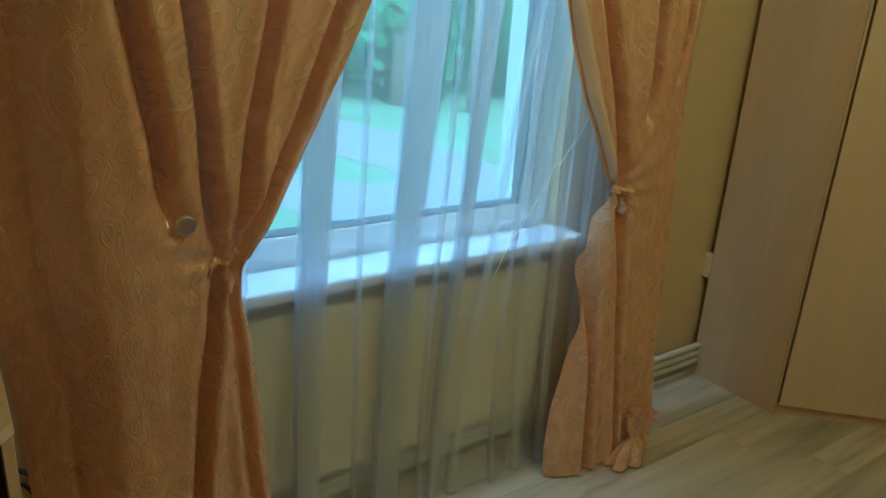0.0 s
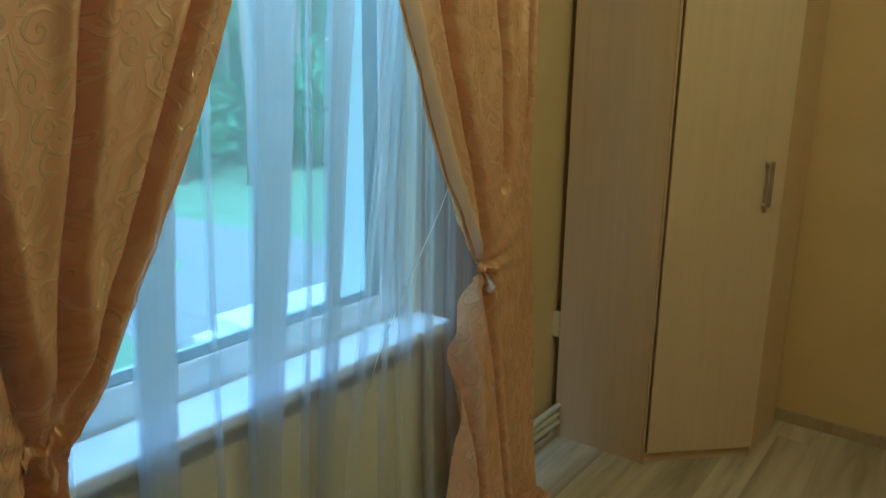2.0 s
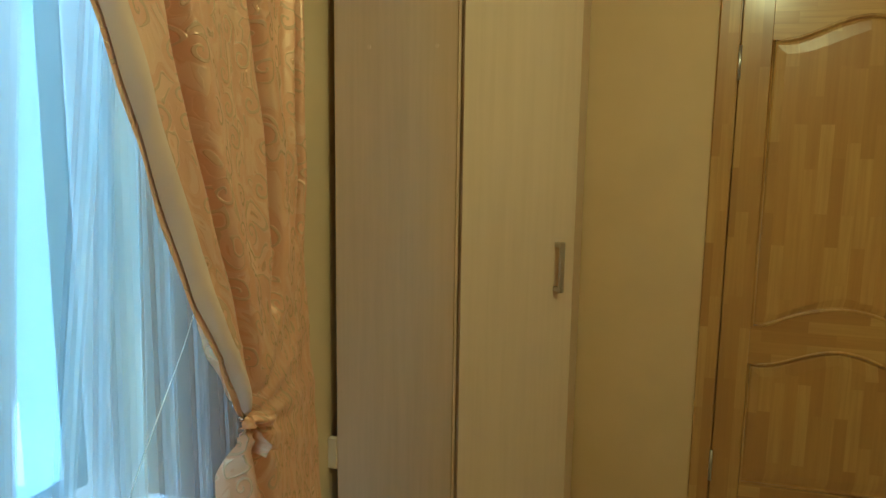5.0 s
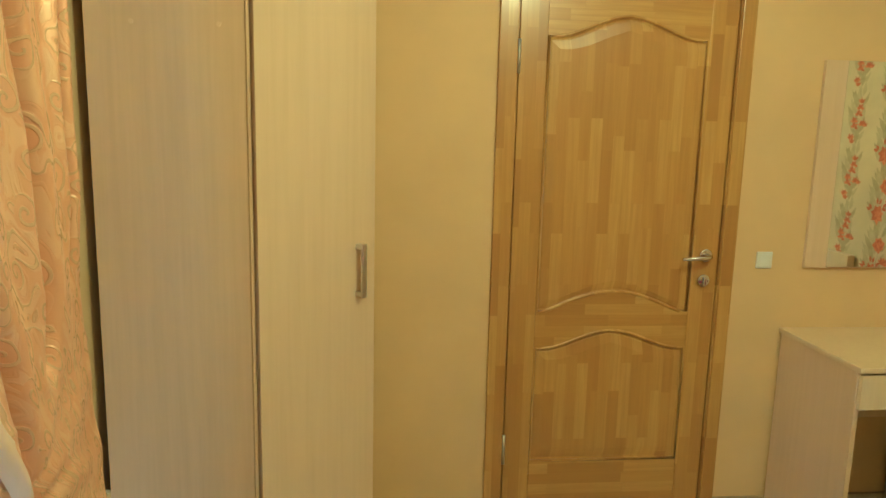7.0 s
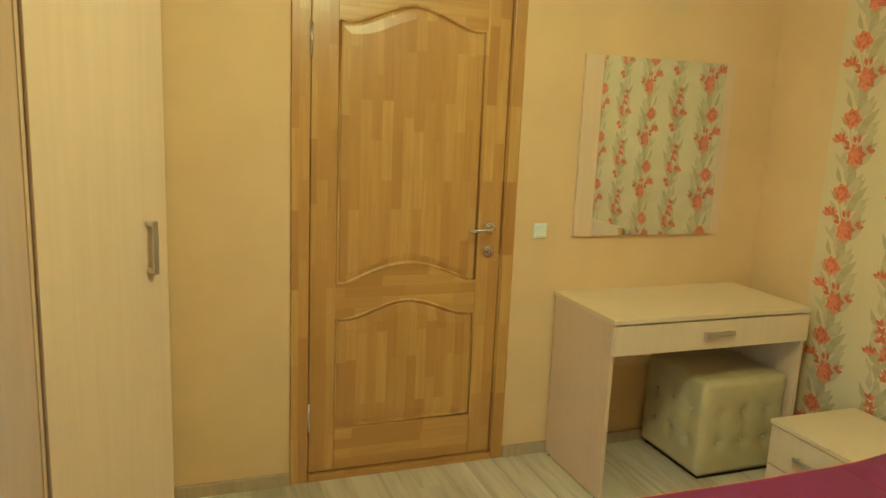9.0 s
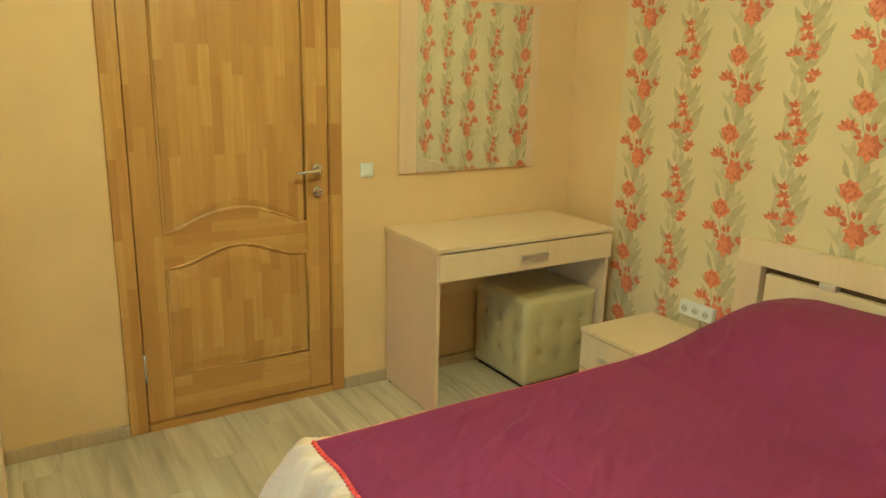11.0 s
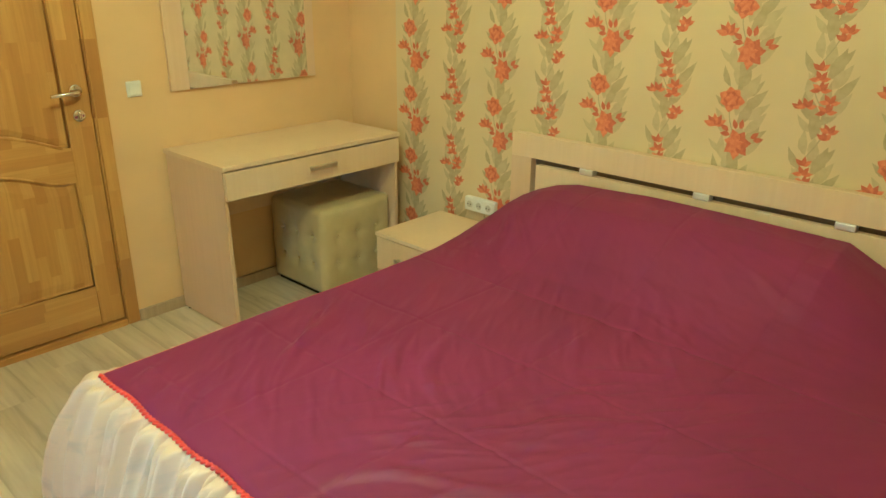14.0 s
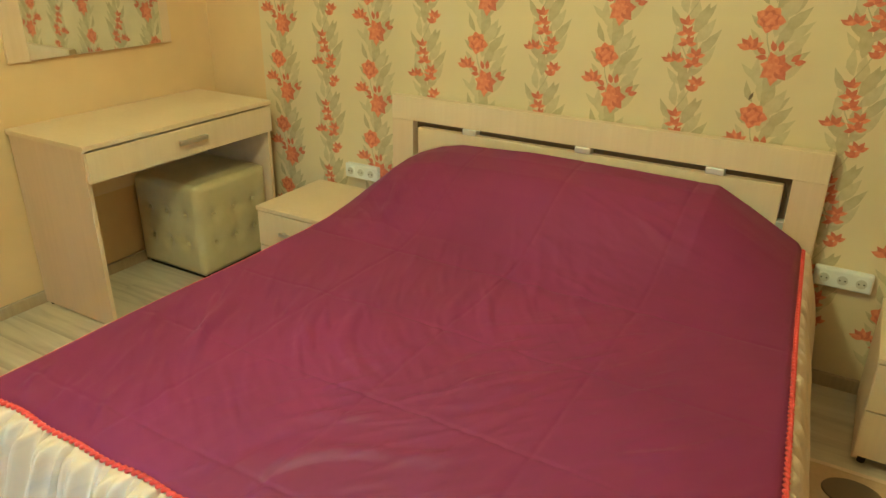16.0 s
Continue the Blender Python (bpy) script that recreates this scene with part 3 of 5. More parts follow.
# ---- dressing table, stool, mirror ----
def dressing_table():
    t = thing("dressing_table", 1.64, -0.24, 0, "pale laminate dressing table with one shut drawer", "dressing table")
    x0, x1, y0 = 1.157, 2.130, -0.482
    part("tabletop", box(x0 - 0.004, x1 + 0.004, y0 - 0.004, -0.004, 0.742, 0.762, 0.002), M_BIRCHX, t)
    part("side_panel", box(x0, x0 + 0.018, y0 + 0.012, -0.017, 0.008, 0.7415, 0.001), M_BIRCH, t)
    part("side_panel", box(x1 - 0.018, x1, y0 + 0.012, -0.017, 0.008, 0.7415, 0.001), M_BIRCH, t)
    part("back_rail", box(x0 + 0.0185, x1 - 0.0185, -0.045, -0.029, 0.40, 0.7415, 0.001), M_BIRCHX, t)
    part("drawer_bottom", box(x0 + 0.03, x1 - 0.03, y0 + 0.02, -0.06, 0.640, 0.646), M_BIRCHX, t)
    f = part("drawer_front", box(x0 + 0.005, x1 - 0.004, y0 - 0.006, y0 + 0.0105, 0.617, 0.7345, 0.0015), M_BIRCHX, t, "pale laminate drawer front")
    bm = bmesh.new()
    add_box(bm, 1.566, 1.716, y0 - 0.034, y0 - 0.022, 0.674, 0.694, 0.004)
    add_box(bm, 1.580, 1.592, y0 - 0.024, y0 - 0.006, 0.678, 0.690, 0.001)
    add_box(bm, 1.690, 1.702, y0 - 0.024, y0 - 0.006, 0.678, 0.690, 0.001)
    part("handle", bm, M_STEEL, f, "matt steel bar handle")
    for x in (x0 + 0.009, x1 - 0.009):
        for y in (y0 + 0.04, -0.05):
            part("foot", disc(x, y, 0.004, "z", 0.008, 0.008, 12), M_DARK, t)
    return t


dressing_table()


def pouf():
    p = thing("pouf", 1.89, -0.20, 0, "cube pouf in buttoned pearl-beige leatherette under the dressing table", "pouf")
    x0, x1, y0, y1, z0, z1 = 1.664, 2.106, -0.440, -0.022, 0.014, 0.448
    buttons = [(i, j) for i in (0.22, 0.50, 0.78) for j in (0.34, 0.66)]

    def dent(a, b, w, hgt):
        d = 0
        for i, j in buttons:
            r2 = ((a - i) * w) ** 2 + ((b - j) * hgt) ** 2
            d += 0.014 * math.exp(-r2 / 0.0007)
            d += 0.006 * (math.exp(-abs((a - i) * w) / 0.012 - abs((b - j) * hgt) / 0.07) + math.exp(-abs((a - i) * w) / 0.06 - abs((b - j) * hgt) / 0.012))
        return d - 0.012 * math.sin(math.pi * a) * math.sin(math.pi * b)

    bm = bmesh.new()
    n = 28
    w, dp, hg = x1 - x0, y1 - y0, z1 - z0
    faces = (lambda a, b: (x0 + w * a, y0 + dent(a, b, w, hg), z0 + hg * b), lambda a, b: (x0 + w * a, y1 - dent(a, b, w, hg), z0 + hg * b),
             lambda a, b: (x0 + dent(a, b, dp, hg), y0 + dp * a, z0 + hg * b), lambda a, b: (x1 - dent(a, b, dp, hg), y0 + dp * a, z0 + hg * b),
             lambda a, b: (x0 + w * a, y0 + dp * b, z1 + 0.010 * math.sin(math.pi * a) * math.sin(math.pi * b)), lambda a, b: (x0 + w * a, y0 + dp * b, z0))
    for fn in faces:
        join(bm, sheet(n, n, fn))
    bmesh.ops.remove_doubles(bm, verts=bm.verts, dist=0.0005)
    for v in bm.verts:                                     # soft corners
        c = Vector(((x0 + x1) / 2, (y0 + y1) / 2, (z0 + z1) / 2))
        q = v.co - c
        k = [abs(q.x) / (w / 2), abs(q.y) / (dp / 2), abs(q.z) / (hg / 2)]
        s = sorted(k)[1]
        if s > 0.88:
            v.co -= Vector((q.x / w, q.y / dp, q.z / hg)).normalized() * 0.014 * ((s - 0.88) / 0.12) ** 2
    part("cushion_body", bm, M_LEATHER, p, "pearl-beige leatherette", True)
    for i, j in buttons:
        z = z0 + hg * j
        for x, y in ((x0 + w * i, y0 + 0.004), (None, y0 + dp * i)):
            bmb = bmesh.new()
            px, py = (x, y) if x is not None else (x0 + 0.004, y)
            bmesh.ops.create_uvsphere(bmb, u_segments=8, v_segments=6, radius=0.0095, matrix=Matrix.Translation((px + (0.004 if x is None else 0), py + (0.004 if x is not None else 0), z)))
            part("button", bmb, M_LEATHER, p, "", True)
    part("base", box(x0 + 0.02, x1 - 0.02, y0 + 0.02, y1 - 0.02, 0.0, 0.022), M_DARK, p)
    return p


pouf()


def wall_mirror():
    m = thing("wall_mirror", 1.61, -0.01, 1.0, "frameless mirror on a pale laminate board, hung above the dressing table", "mirror")
    part("backboard", box(1.220, 2.000, -0.018, -0.002, 1.004, 1.782, 0.0015), M_BIRCH, m, "pale laminate backboard")
    part("mirror_glass", box(1.306, 1.946, -0.0225, -0.0185, 1.008, 1.781), M_MIRROR, m, "silvered mirror glass")
    return m


wall_mirror()


def light_switch():
    s = thing("light_switch", 1.062, 0, 1.03, "small square white light switch on the wall", "light switch")
    part("frame", box(1.030, 1.094, -0.009, 0, 0.998, 1.063, 0.004), M_WHITE, s)
    part("rocker", box(1.039, 1.085, -0.013, -0.0085, 1.007, 1.054, 0.002), M_WHITE, s)
    return s


light_switch()


def socket_strip(y, z, group):
    """Three sockets in one white frame; y is the end nearest the door."""
    s = thing("socket_strip", XE - 0.003, y - 0.09, z, "white plastic strip of three wall sockets", "power socket", group)
    x = XE - 0.003
    part("frame", box(x - 0.032, x, y - 0.182, y, z - 0.034, z + 0.034, 0.007), M_WHITE, s)
    for i in range(3):
        yc = y - 0.034 - 0.057 * i
        c = part("socket", disc(x - 0.0325, yc, z, "x", 0.021, 0.003, 22), M_WHITE, s)
        part("recess", disc(x - 0.0345, yc, z, "x", 0.0165, 0.002, 22), M_WELL, c, "white socket well with its shade painted on")
        for dy in (-0.008, 0.008):
            part("hole", disc(x - 0.036, yc + dy, z, "x", 0.0026, 0.002, 10), M_DARK, c)
    return s


socket_strip(-0.845, 0.462, "sockets beside the bed")
socket_strip(-2.862, 0.425, "sockets beside the bed")


# ---- bed ----
BX0, BX1, BY0, BY1, BZ = 0.308, 2.165, -2.895, -1.213, 0.490


def edge_y(x):
    """The long edge of the spread, which hangs a little wider towards the foot."""
    return -2.815 - 0.085 * (2.17 - x)


def bed():
    b = thing("bed", 1.25, -2.0, 0, "double bed with a pale laminate headboard and a slotted border", "bed")
    top, ya, yb = 0.852, -2.845, -1.136
    h = part("headboard", box(2.190, 2.232, ya, yb, top - 0.100, top, 0.002), M_BIRCHY, b, "pale laminate headboard")
    for a, c in ((yb - 0.106, yb), (ya, ya + 0.106)):
        part("stile", box(2.190, 2.232, a, c, 0.0, top - 0.1005, 0.002), M_BIRCH, h)
    part("inner_panel", box(2.192, 2.226, ya + 0.130, yb - 0.130, 0.25, top - 0.126, 0.002), M_BIRCHY, h)
    # added dark sheet in place of the shaded wallpaper behind the open slot
    part("slot_backing", box(2.226, 2.231, ya + 0.107, yb - 0.107, 0.24, top - 0.101), M_EDGE, h, "dark sheet painted as the shade seen through the slot")
    for y in (-1.517, -2.006, -2.490):
        part("clip", box(2.186, 2.2255, y - 0.032, y + 0.032, top - 0.1255, top - 0.1005, 0.004), M_CLIP, h, "small chrome clip in the slot")
    for y in (ya + 0.118, yb - 0.118):
        part("clip", box(2.186, 2.2255, y - 0.0115, y + 0.0115, 0.535, 0.600, 0.001), M_CLIP, h, "small chrome clip in the slot")
    part("base", box(BX0 + 0.09, 2.188, BY0 + 0.09, BY1 - 0.09, 0.08, 0.26, 0.01), M_BIRCHX, b)
    part("mattress", box(BX0 + 0.07, 2.186, BY0 + 0.07, BY1 - 0.07, 0.262, 0.462, 0.03, 3), M_VAL, b)
    for x in (BX0 + 0.18, 2.05):
        for y in (BY0 + 0.18, BY1 - 0.18):
            part("leg", box(x - 0.03, x + 0.03, y - 0.03, y + 0.03, 0, 0.08), M_DARK, b)
    return b


bed()


def spread_height(x, y):
    """Top of the bedspread: flat, with the pillows lifting it at the head."""
    u = (y - BY0) / (BY1 - BY0)
    side = interp(y, (-2.86, -2.80, -2.63, -2.52, -2.2, -1.8, -1.5, -1.40, -1.30, -1.21), (0.00, 0.055, 0.150, 0.205, 0.214, 0.216, 0.20, 0.178, 0.14, 0.055))
    w = interp(x, (1.50, 1.62, 1.74, 1.86, 1.96, 2.06, 2.17), (0, 0.10, 0.34, 0.66, 0.88, 0.98, 1.0))
    z = BZ + side * w
    # gentle sag and creases
    z += 0.006 * noise.noise(Vector((x * 2.2, y * 2.2, 0)))
    fade = max(0.0, min(1.0, (x - BX0) / 0.06, (BY1 - y) / 0.10, (y - edge_y(x)) / 0.06))
    for cx, cy, r, ang, amp, k in WRINKLES:
        dx, dy = x - cx, y - cy
        mask = math.exp(-(dx * dx + dy * dy) / (r * r))
        if mask > 0.02:
            s = dx * math.cos(ang) + dy * math.sin(ang)
            t = -dx * math.sin(ang) + dy * math.cos(ang) + 0.25 * s * s
            n = noise.noise(Vector((s * 3.2 + k, t * 15 + 0.6 * math.sin(s * 9), k)))
            m = noise.noise(Vector((s * 5.5 + k, t * 34, k + 7)))
            ridge = max(0.0, 1 - abs(noise.noise(Vector((s * 2.6 + k, t * 13 + 0.5 * math.sin(s * 7), k + 3)))) / 0.24) ** 1.6
            z += fade * mask * amp * (0.75 * max(0.0, n) ** 1.3 + 0.30 * max(0.0, m) ** 1.3 + 0.085 * ridge * (0.5 + n))
    for fx in (0.415, 0.76, 1.12, 1.50):                                        # lines left by folding
        z -= fade * 0.0022 * math.exp(-((x - fx) / 0.006) ** 2)
    for fy in (-1.62, -2.03, -2.45):
        z -= fade * 0.0020 * math.exp(-((y - fy) / 0.006) ** 2)
    return z


# centre, reach, direction and height of each patch of drag lines
WRINKLES = [(0.85, -1.55, 0.34, radians(42), 0.050, 1.0), (0.48, -1.45, 0.20, radians(46), 0.042, 9.0), (0.62, -2.15, 0.34, radians(-36), 0.034, 17.0), (1.00, -2.45, 0.38, radians(-34), 0.036, 25.0),
            (1.75, -1.40, 0.22, radians(44), 0.046, 33.0), (1.35, -1.95, 0.45, radians(30), 0.018, 41.0), (1.80, -2.30, 0.35, radians(70), 0.018, 49.0)]


def foot_wave(y):
    """The edge at the foot runs in shallow waves."""
    return 0.002 * math.sin(y * 13.0 + 0.5) + 0.003 * math.sin(y * 31.0 + 1.0)


def bedspread():
    s = thing("bedspread", 1.25, -2.0, BZ, "plum-purple bedspread drawn over the pillows, edged in red braid", "bedspread")

    def top(u, v):
        x, y = BX0 + (BX1 - BX0) * u, 0
        y = edge_y(x) + (BY1 - edge_y(x)) * v
        x += foot_wave(y) * (1 - u) ** 10
        edge = min(u * (BX1 - BX0), v * (BY1 - BY0), (1 - v) * (BY1 - BY0))
        z = spread_height(x, y) - 0.012 * max(0, 1 - edge / 0.025) ** 2
        return (x, y, z)

    part("cover", sheet(420, 360, top), M_PLUM, s, "plum cotton-satin cover", True)

    def edge_line(pts, name, radius=0.0054):
        """A twisted cord of small loops."""
        out = []
        L = 0.0
        for a, b in zip(pts, pts[1:]):
            a, b = Vector(a), Vector(b)
            d = (b - a)
            k = max(2, int(d.length / 0.004))
            for i in range(k):
                q = a + d * (i / k)
                ph = (L + d.length * i / k) / 0.018 * math.tau
                side = Vector((-d.y, d.x, 0)).normalized()
                out.append(q + side * 0.003 * math.sin(ph) + Vector((0, 0, 0.003 * math.cos(ph))))
            L += d.length
        part(name, tube(out, radius, 6), M_RED, s, "crimped red braid", True)

    n = 80
    F0 = edge_y(BX0)
    edge_line([(BX0 - 0.002 + foot_wave(F0 + (BY1 - F0) * i / n), F0 + (BY1 - F0) * i / n, spread_height(BX0, F0 + (BY1 - F0) * i / n) - 0.006) for i in range(n + 1)], "braid")
    edge_line([(BX0 + (BX1 - BX0) * i / n, edge_y(BX0 + (BX1 - BX0) * i / n) - 0.002, spread_height(BX0 + (BX1 - BX0) * i / n, edge_y(BX0 + (BX1 - BX0) * i / n)) - 0.006) for i in range(n + 1)], "braid")
    part("braid", tube([(BX0 + (BX1 - BX0) * i / n, BY1 + 0.001, spread_height(BX0 + (BX1 - BX0) * i / n, BY1) - 0.0125) for i in range(n + 1)], 0.0028, 6), M_RED, s, "crimped red braid", True)

    # gathered skirt on three sides, as one path round the bed
    path = [(2.165, edge_y(2.165) + 0.006)] + [(BX0 + 0.03, F0 + 0.006), (BX0 + 0.006, F0 + 0.03), (BX0 + 0.006, BY1 - 0.03), (BX0 + 0.03, BY1 - 0.004), (2.165, BY1 - 0.016)]
    lens = [0]
    for a, c in zip(path, path[1:]):
        lens.append(lens[-1] + math.dist(a, c))
    total = lens[-1]
    rr = random.Random(3)
    phases = [(rr.uniform(16, 30), rr.uniform(0, 6.28), rr.uniform(0.4, 1.0)) for _ in range(4)]

    def skirt(u, v):
        s_ = u * total
        i = min(len(path) - 2, int(np.searchsorted(lens, s_, side="right") - 1))
        f = (s_ - lens[i]) / (lens[i + 1] - lens[i])
        x = path[i][0] + (path[i + 1][0] - path[i][0]) * f
        y = path[i][1] + (path[i + 1][1] - path[i][1]) * f
        # outward direction, blended round the corners
        ox = -max(0.0, 1 - (x - BX0) / 0.10) if x < BX0 + 0.10 else 0.0
        oy = (-max(0.0, 1 - (y - edge_y(x)) / 0.10) if y < edge_y(x) + 0.10 else 0.0) + (max(0.0, 1 - (BY1 - y) / 0.10) if y > BY1 - 0.10 else 0.0)
        o = Vector((ox, oy)).normalized() if (ox or oy) else Vector((-1, 0))
        wave = sum(k * math.sin(fr * s_ * 2.2 + ph + 1.4 * noise.noise(Vector((s_ * 3, v * 1.5, fr)))) for fr, ph, k in phases) / 2.0
        foot = max(0.0, -o.x)
        corner = abs(o.x * o.y) * 2
        side = max(0.0, -o.y)
        flare = (0.040 + 0.045 * side * (1 - foot) + 0.105 * foot + 0.060 * corner) * (1 - (1 - v) ** 2.0)
        out = flare + 0.020 * wave * (0.15 + v) + (0.013 * math.sin(s_ * 190 + 3 * math.sin(s_ * 23) + v) + 0.022 * math.sin(s_ * 82 + 2.4 * math.sin(s_ * 11) + 1.5 * v)) * max(0.5, 1 - 0.7 * v) * (0.25 + 0.75 * foot) * min(1.0, v / 0.06) + 0.005 * foot * math.sin(s_ * 310 + 2.2 * math.sin(s_ * 37) + 2 * v) * min(1.0, v / 0.03) * max(0.25, 1 - v) + 0.012 * min(1.0, v / 0.04)
        puff = 0.020 * math.sin(min(1.0, v / 0.25) * math.pi) * (1 if v < 0.25 else 0)
        zt = spread_height(min(max(x, BX0), 2.165), min(max(y, F0), BY1)) - 0.011
        drop = (zt - 0.025 - 0.09 * corner) * (1 - 0.03 * wave * v)
        z = zt - drop * v ** 1.25 + puff * (0.5 + 0.5 * foot)
        return (x + o.x * out, y + o.y * out, z)

    part("valance", sheet(1700, 26, skirt, lambda a, c: (a * total, c * 0.44)), M_VAL, s, "cream gathered valance with faint print", True)
    hem = [skirt(i / 500, 1.0) for i in range(501)]
    part("hem_cord", tube([(x, y, z - 0.002) for x, y, z in hem], 0.004, 6), M_RED, s, "red hem cord", True)
    return s


bedspread()


def nightstand(x0, y1, label):
    n = thing("nightstand", x0 + 0.22, y1 - 0.19, 0, label, "nightstand", "nightstands beside the bed")
    x1, y0, top = x0 + 0.44, y1 - 0.385, 0.385
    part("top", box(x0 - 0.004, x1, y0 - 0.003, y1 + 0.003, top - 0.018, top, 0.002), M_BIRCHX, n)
    part("side_panel", box(x0 + 0.017, x1, y1 - 0.017, y1, 0.02, top - 0.0185, 0.001), M_BIRCH, n)
    part("side_panel", box(x0 + 0.017, x1, y0, y0 + 0.017, 0.02, top - 0.0185, 0.001), M_BIRCH, n)
    part("back_panel", box(x1 - 0.008, x1 - 0.002, y0 + 0.0175, y1 - 0.0175, 0.02, top - 0.019), M_BIRCH, n)
    for k, (a, b) in enumerate(((0.205, 0.362), (0.040, 0.200))):
        f = part("drawer_front", box(x0, x0 + 0.016, y0 + 0.002, y1 - 0.002, a, b, 0.0015), M_BIRCHY, n)
        yc, zc = (y0 + y1) / 2, (a + b) / 2
        bm = bmesh.new()
        add_box(bm, x0 - 0.026, x0 - 0.016, yc - 0.055, yc + 0.055, zc - 0.008, zc + 0.008, 0.003)
        add_box(bm, x0 - 0.018, x0, yc - 0.045, yc - 0.035, zc - 0.005, zc + 0.005)
        add_box(bm, x0 - 0.018, x0, yc + 0.035, yc + 0.045, zc - 0.005, zc + 0.005)
        part("handle", bm, M_STEEL, f, "matt steel bar handle")
    for x in (x0 + 0.04, x1 - 0.03):
        for y in (y0 + 0.03, y1 - 0.03):
            part("foot", disc(x, y, 0.01, "z", 0.012, 0.02, 12), M_DARK, n)
    return n


nightstand(1.780, -0.690, "pale laminate nightstand between dressing table and bed")
nightstand(1.800, -3.085, "pale laminate nightstand beside the window side of the bed")


# ---- curtains ----
def along(z, line):
    """A value at height z on a line of (height, value) pairs in rising order."""
    return interp(z, [p[0] for p in line], [p[1] for p in line])


def drape(name, inner, outer, hang, tie, valleys, sign, label, seed, turned, back=None):
    """A satin curtain tied back: free and fixed edges, valleys of its folds as (line, depth, width), where it stands off the wall and where it turns back."""
    tie_y, tie_z = tie
    c = thing(name, -1.0, tie_y, 0.02, label, "curtain", "satin curtains at the window")
    zt = 2.46

    def depth(y, z):
        e, o = along(z, inner), along(z, outer)
        f = (y - e) / (o - e)
        x = along(z, hang)
        for line, d, w in valleys:
            lo, hi = line[0][0], line[-1][0]
            q = (y - along(z, line)) * sign                              # past the valley, towards the fixed edge
            k = min(1.0, max(0.0, (z - lo) / 0.16 + 0.15)) * (1.0 if hi > 1.3 else min(1.0, max(0.0, (hi + 0.05 - z) / 0.06)))
            x -= k * d * math.exp(-abs(q / (w * 0.66)) ** 2.3)                        # a deep trough with steep walls
            x += k * 0.016 * (math.exp(-((q + w * 1.4) / (w * 0.8)) ** 2) + 0.7 * math.exp(-((q - w * 1.6) / w) ** 2))
        if back:
            q = (y - along(z, back)) * sign
            x -= min(0.17, max(0.0, 0.5 * (q + math.sqrt(q * q + 0.0004))) * 2.4)      # the outer part turns back to the wall
        near = math.exp(-(((z - tie_z) / (0.09 if z > tie_z else 0.22)) ** 2 + ((y - tie_y) / 0.06) ** 2))
        x -= 0.030 * near
        if z < tie_z:
            x -= 0.055 * math.exp(-abs(y - e) / 0.03) * min(1.0, (tie_z - z) / 0.10)      # the free edge swings back
        d = math.hypot(z - tie_z, y - tie_y)
        a = math.atan2(z - tie_z, (y - tie_y) * sign + 0.02)
        x += 0.007 * math.sin(a * 13 + seed) * math.exp(-d / 0.20) * min(1.0, d / 0.04)       # drag lines running to the tie
        x += 0.010 * noise.noise(Vector((y * 7, z * 2.2, seed))) + 0.004 * noise.noise(Vector((y * 26, z * 5, seed + 5)))
        x += 0.004 * math.exp(-((z - 1.095 - 0.05 * f) / 0.008) ** 2) * (0.5 + 0.5 * math.sin(14 * f + seed))  # crease from packing
        x -= 0.05 * max(0.0, f - 0.85) / 0.15
        return x

    def fn(u, v):
        z = 0.008 + (zt - 0.008) * v
        e, o = along(z, inner), along(z, outer)
        y = e + (o - e) * u
        return (depth(y, z), y + 0.006 * noise.noise(Vector((u * 3, z * 5, seed + 2))), z)

    # the weave runs on through the gathers: lengths along the cloth, not across the opening
    part("cloth", sheet(170, 300, fn, lambda u, v: (u * 0.95, v * zt)), M_SATIN, c, "", True)

    def lining(u, v):
        z = tie_z + 0.012 + (zt - tie_z) * v
        e = along(z, inner)
        width = turned * (0.35 + 0.65 * min(1.0, (z - tie_z) / 0.35))
        off = 0.010 + width * u
        return (depth(e + sign * off, z) + 0.004 + 0.020 * math.sin(math.pi * u) * min(1.0, width / 0.06), e + sign * off, z)

    if turned:
        part("turned_edge", sheet(8, 120, lining, lambda u, v: (u * 0.08, v * zt)), M_LINING, c, "paler turned-back edge", True)
    else:
        x = depth(-2.840, 0.990)
        tagged(part("curtain_magnet", disc(x + 0.006, -2.840, 0.990, "x", 0.021, 0.010, 24, 0.004), M_STEEL), "round grey magnetic tie clip on the curtain", "curtain clip")

    # tie band, drawn round the gathered folds
    def band(u, v):
        a = math.pi * (u * 1.15 - 0.1)
        y = tie_y - sign * 0.016 + sign * 0.075 * u
        z = tie_z + 0.016 - 0.022 * u + 0.030 * (v - 0.5) * (1 - 0.35 * math.sin(math.pi * u))
        return (depth(y, z) + 0.010 + 0.012 * math.sin(a) + 0.003 * math.sin(v * math.pi), y, z)
    part("tie_band", sheet(24, 6, band, lambda u, v: (u * 0.1, v * 0.03)), M_SATIN, c, "narrow satin tie-back", True)

    # tail of the band standing off the gathers
    def tail(u, v):
        y = tie_y + sign * (0.012 + 0.022 * v * (2 * u - 1) + 0.012 * v)
        z = tie_z - 0.008 - 0.052 * v
        return (depth(y, z) + 0.014 + 0.020 * math.sin(math.pi * v * 0.8) + 0.006 * math.cos(u * 7), y, z)
    part("tie_tail", sheet(10, 8, tail, lambda u, v: (u * 0.05, v * 0.06)), M_SATIN, c, "", True)
    return c


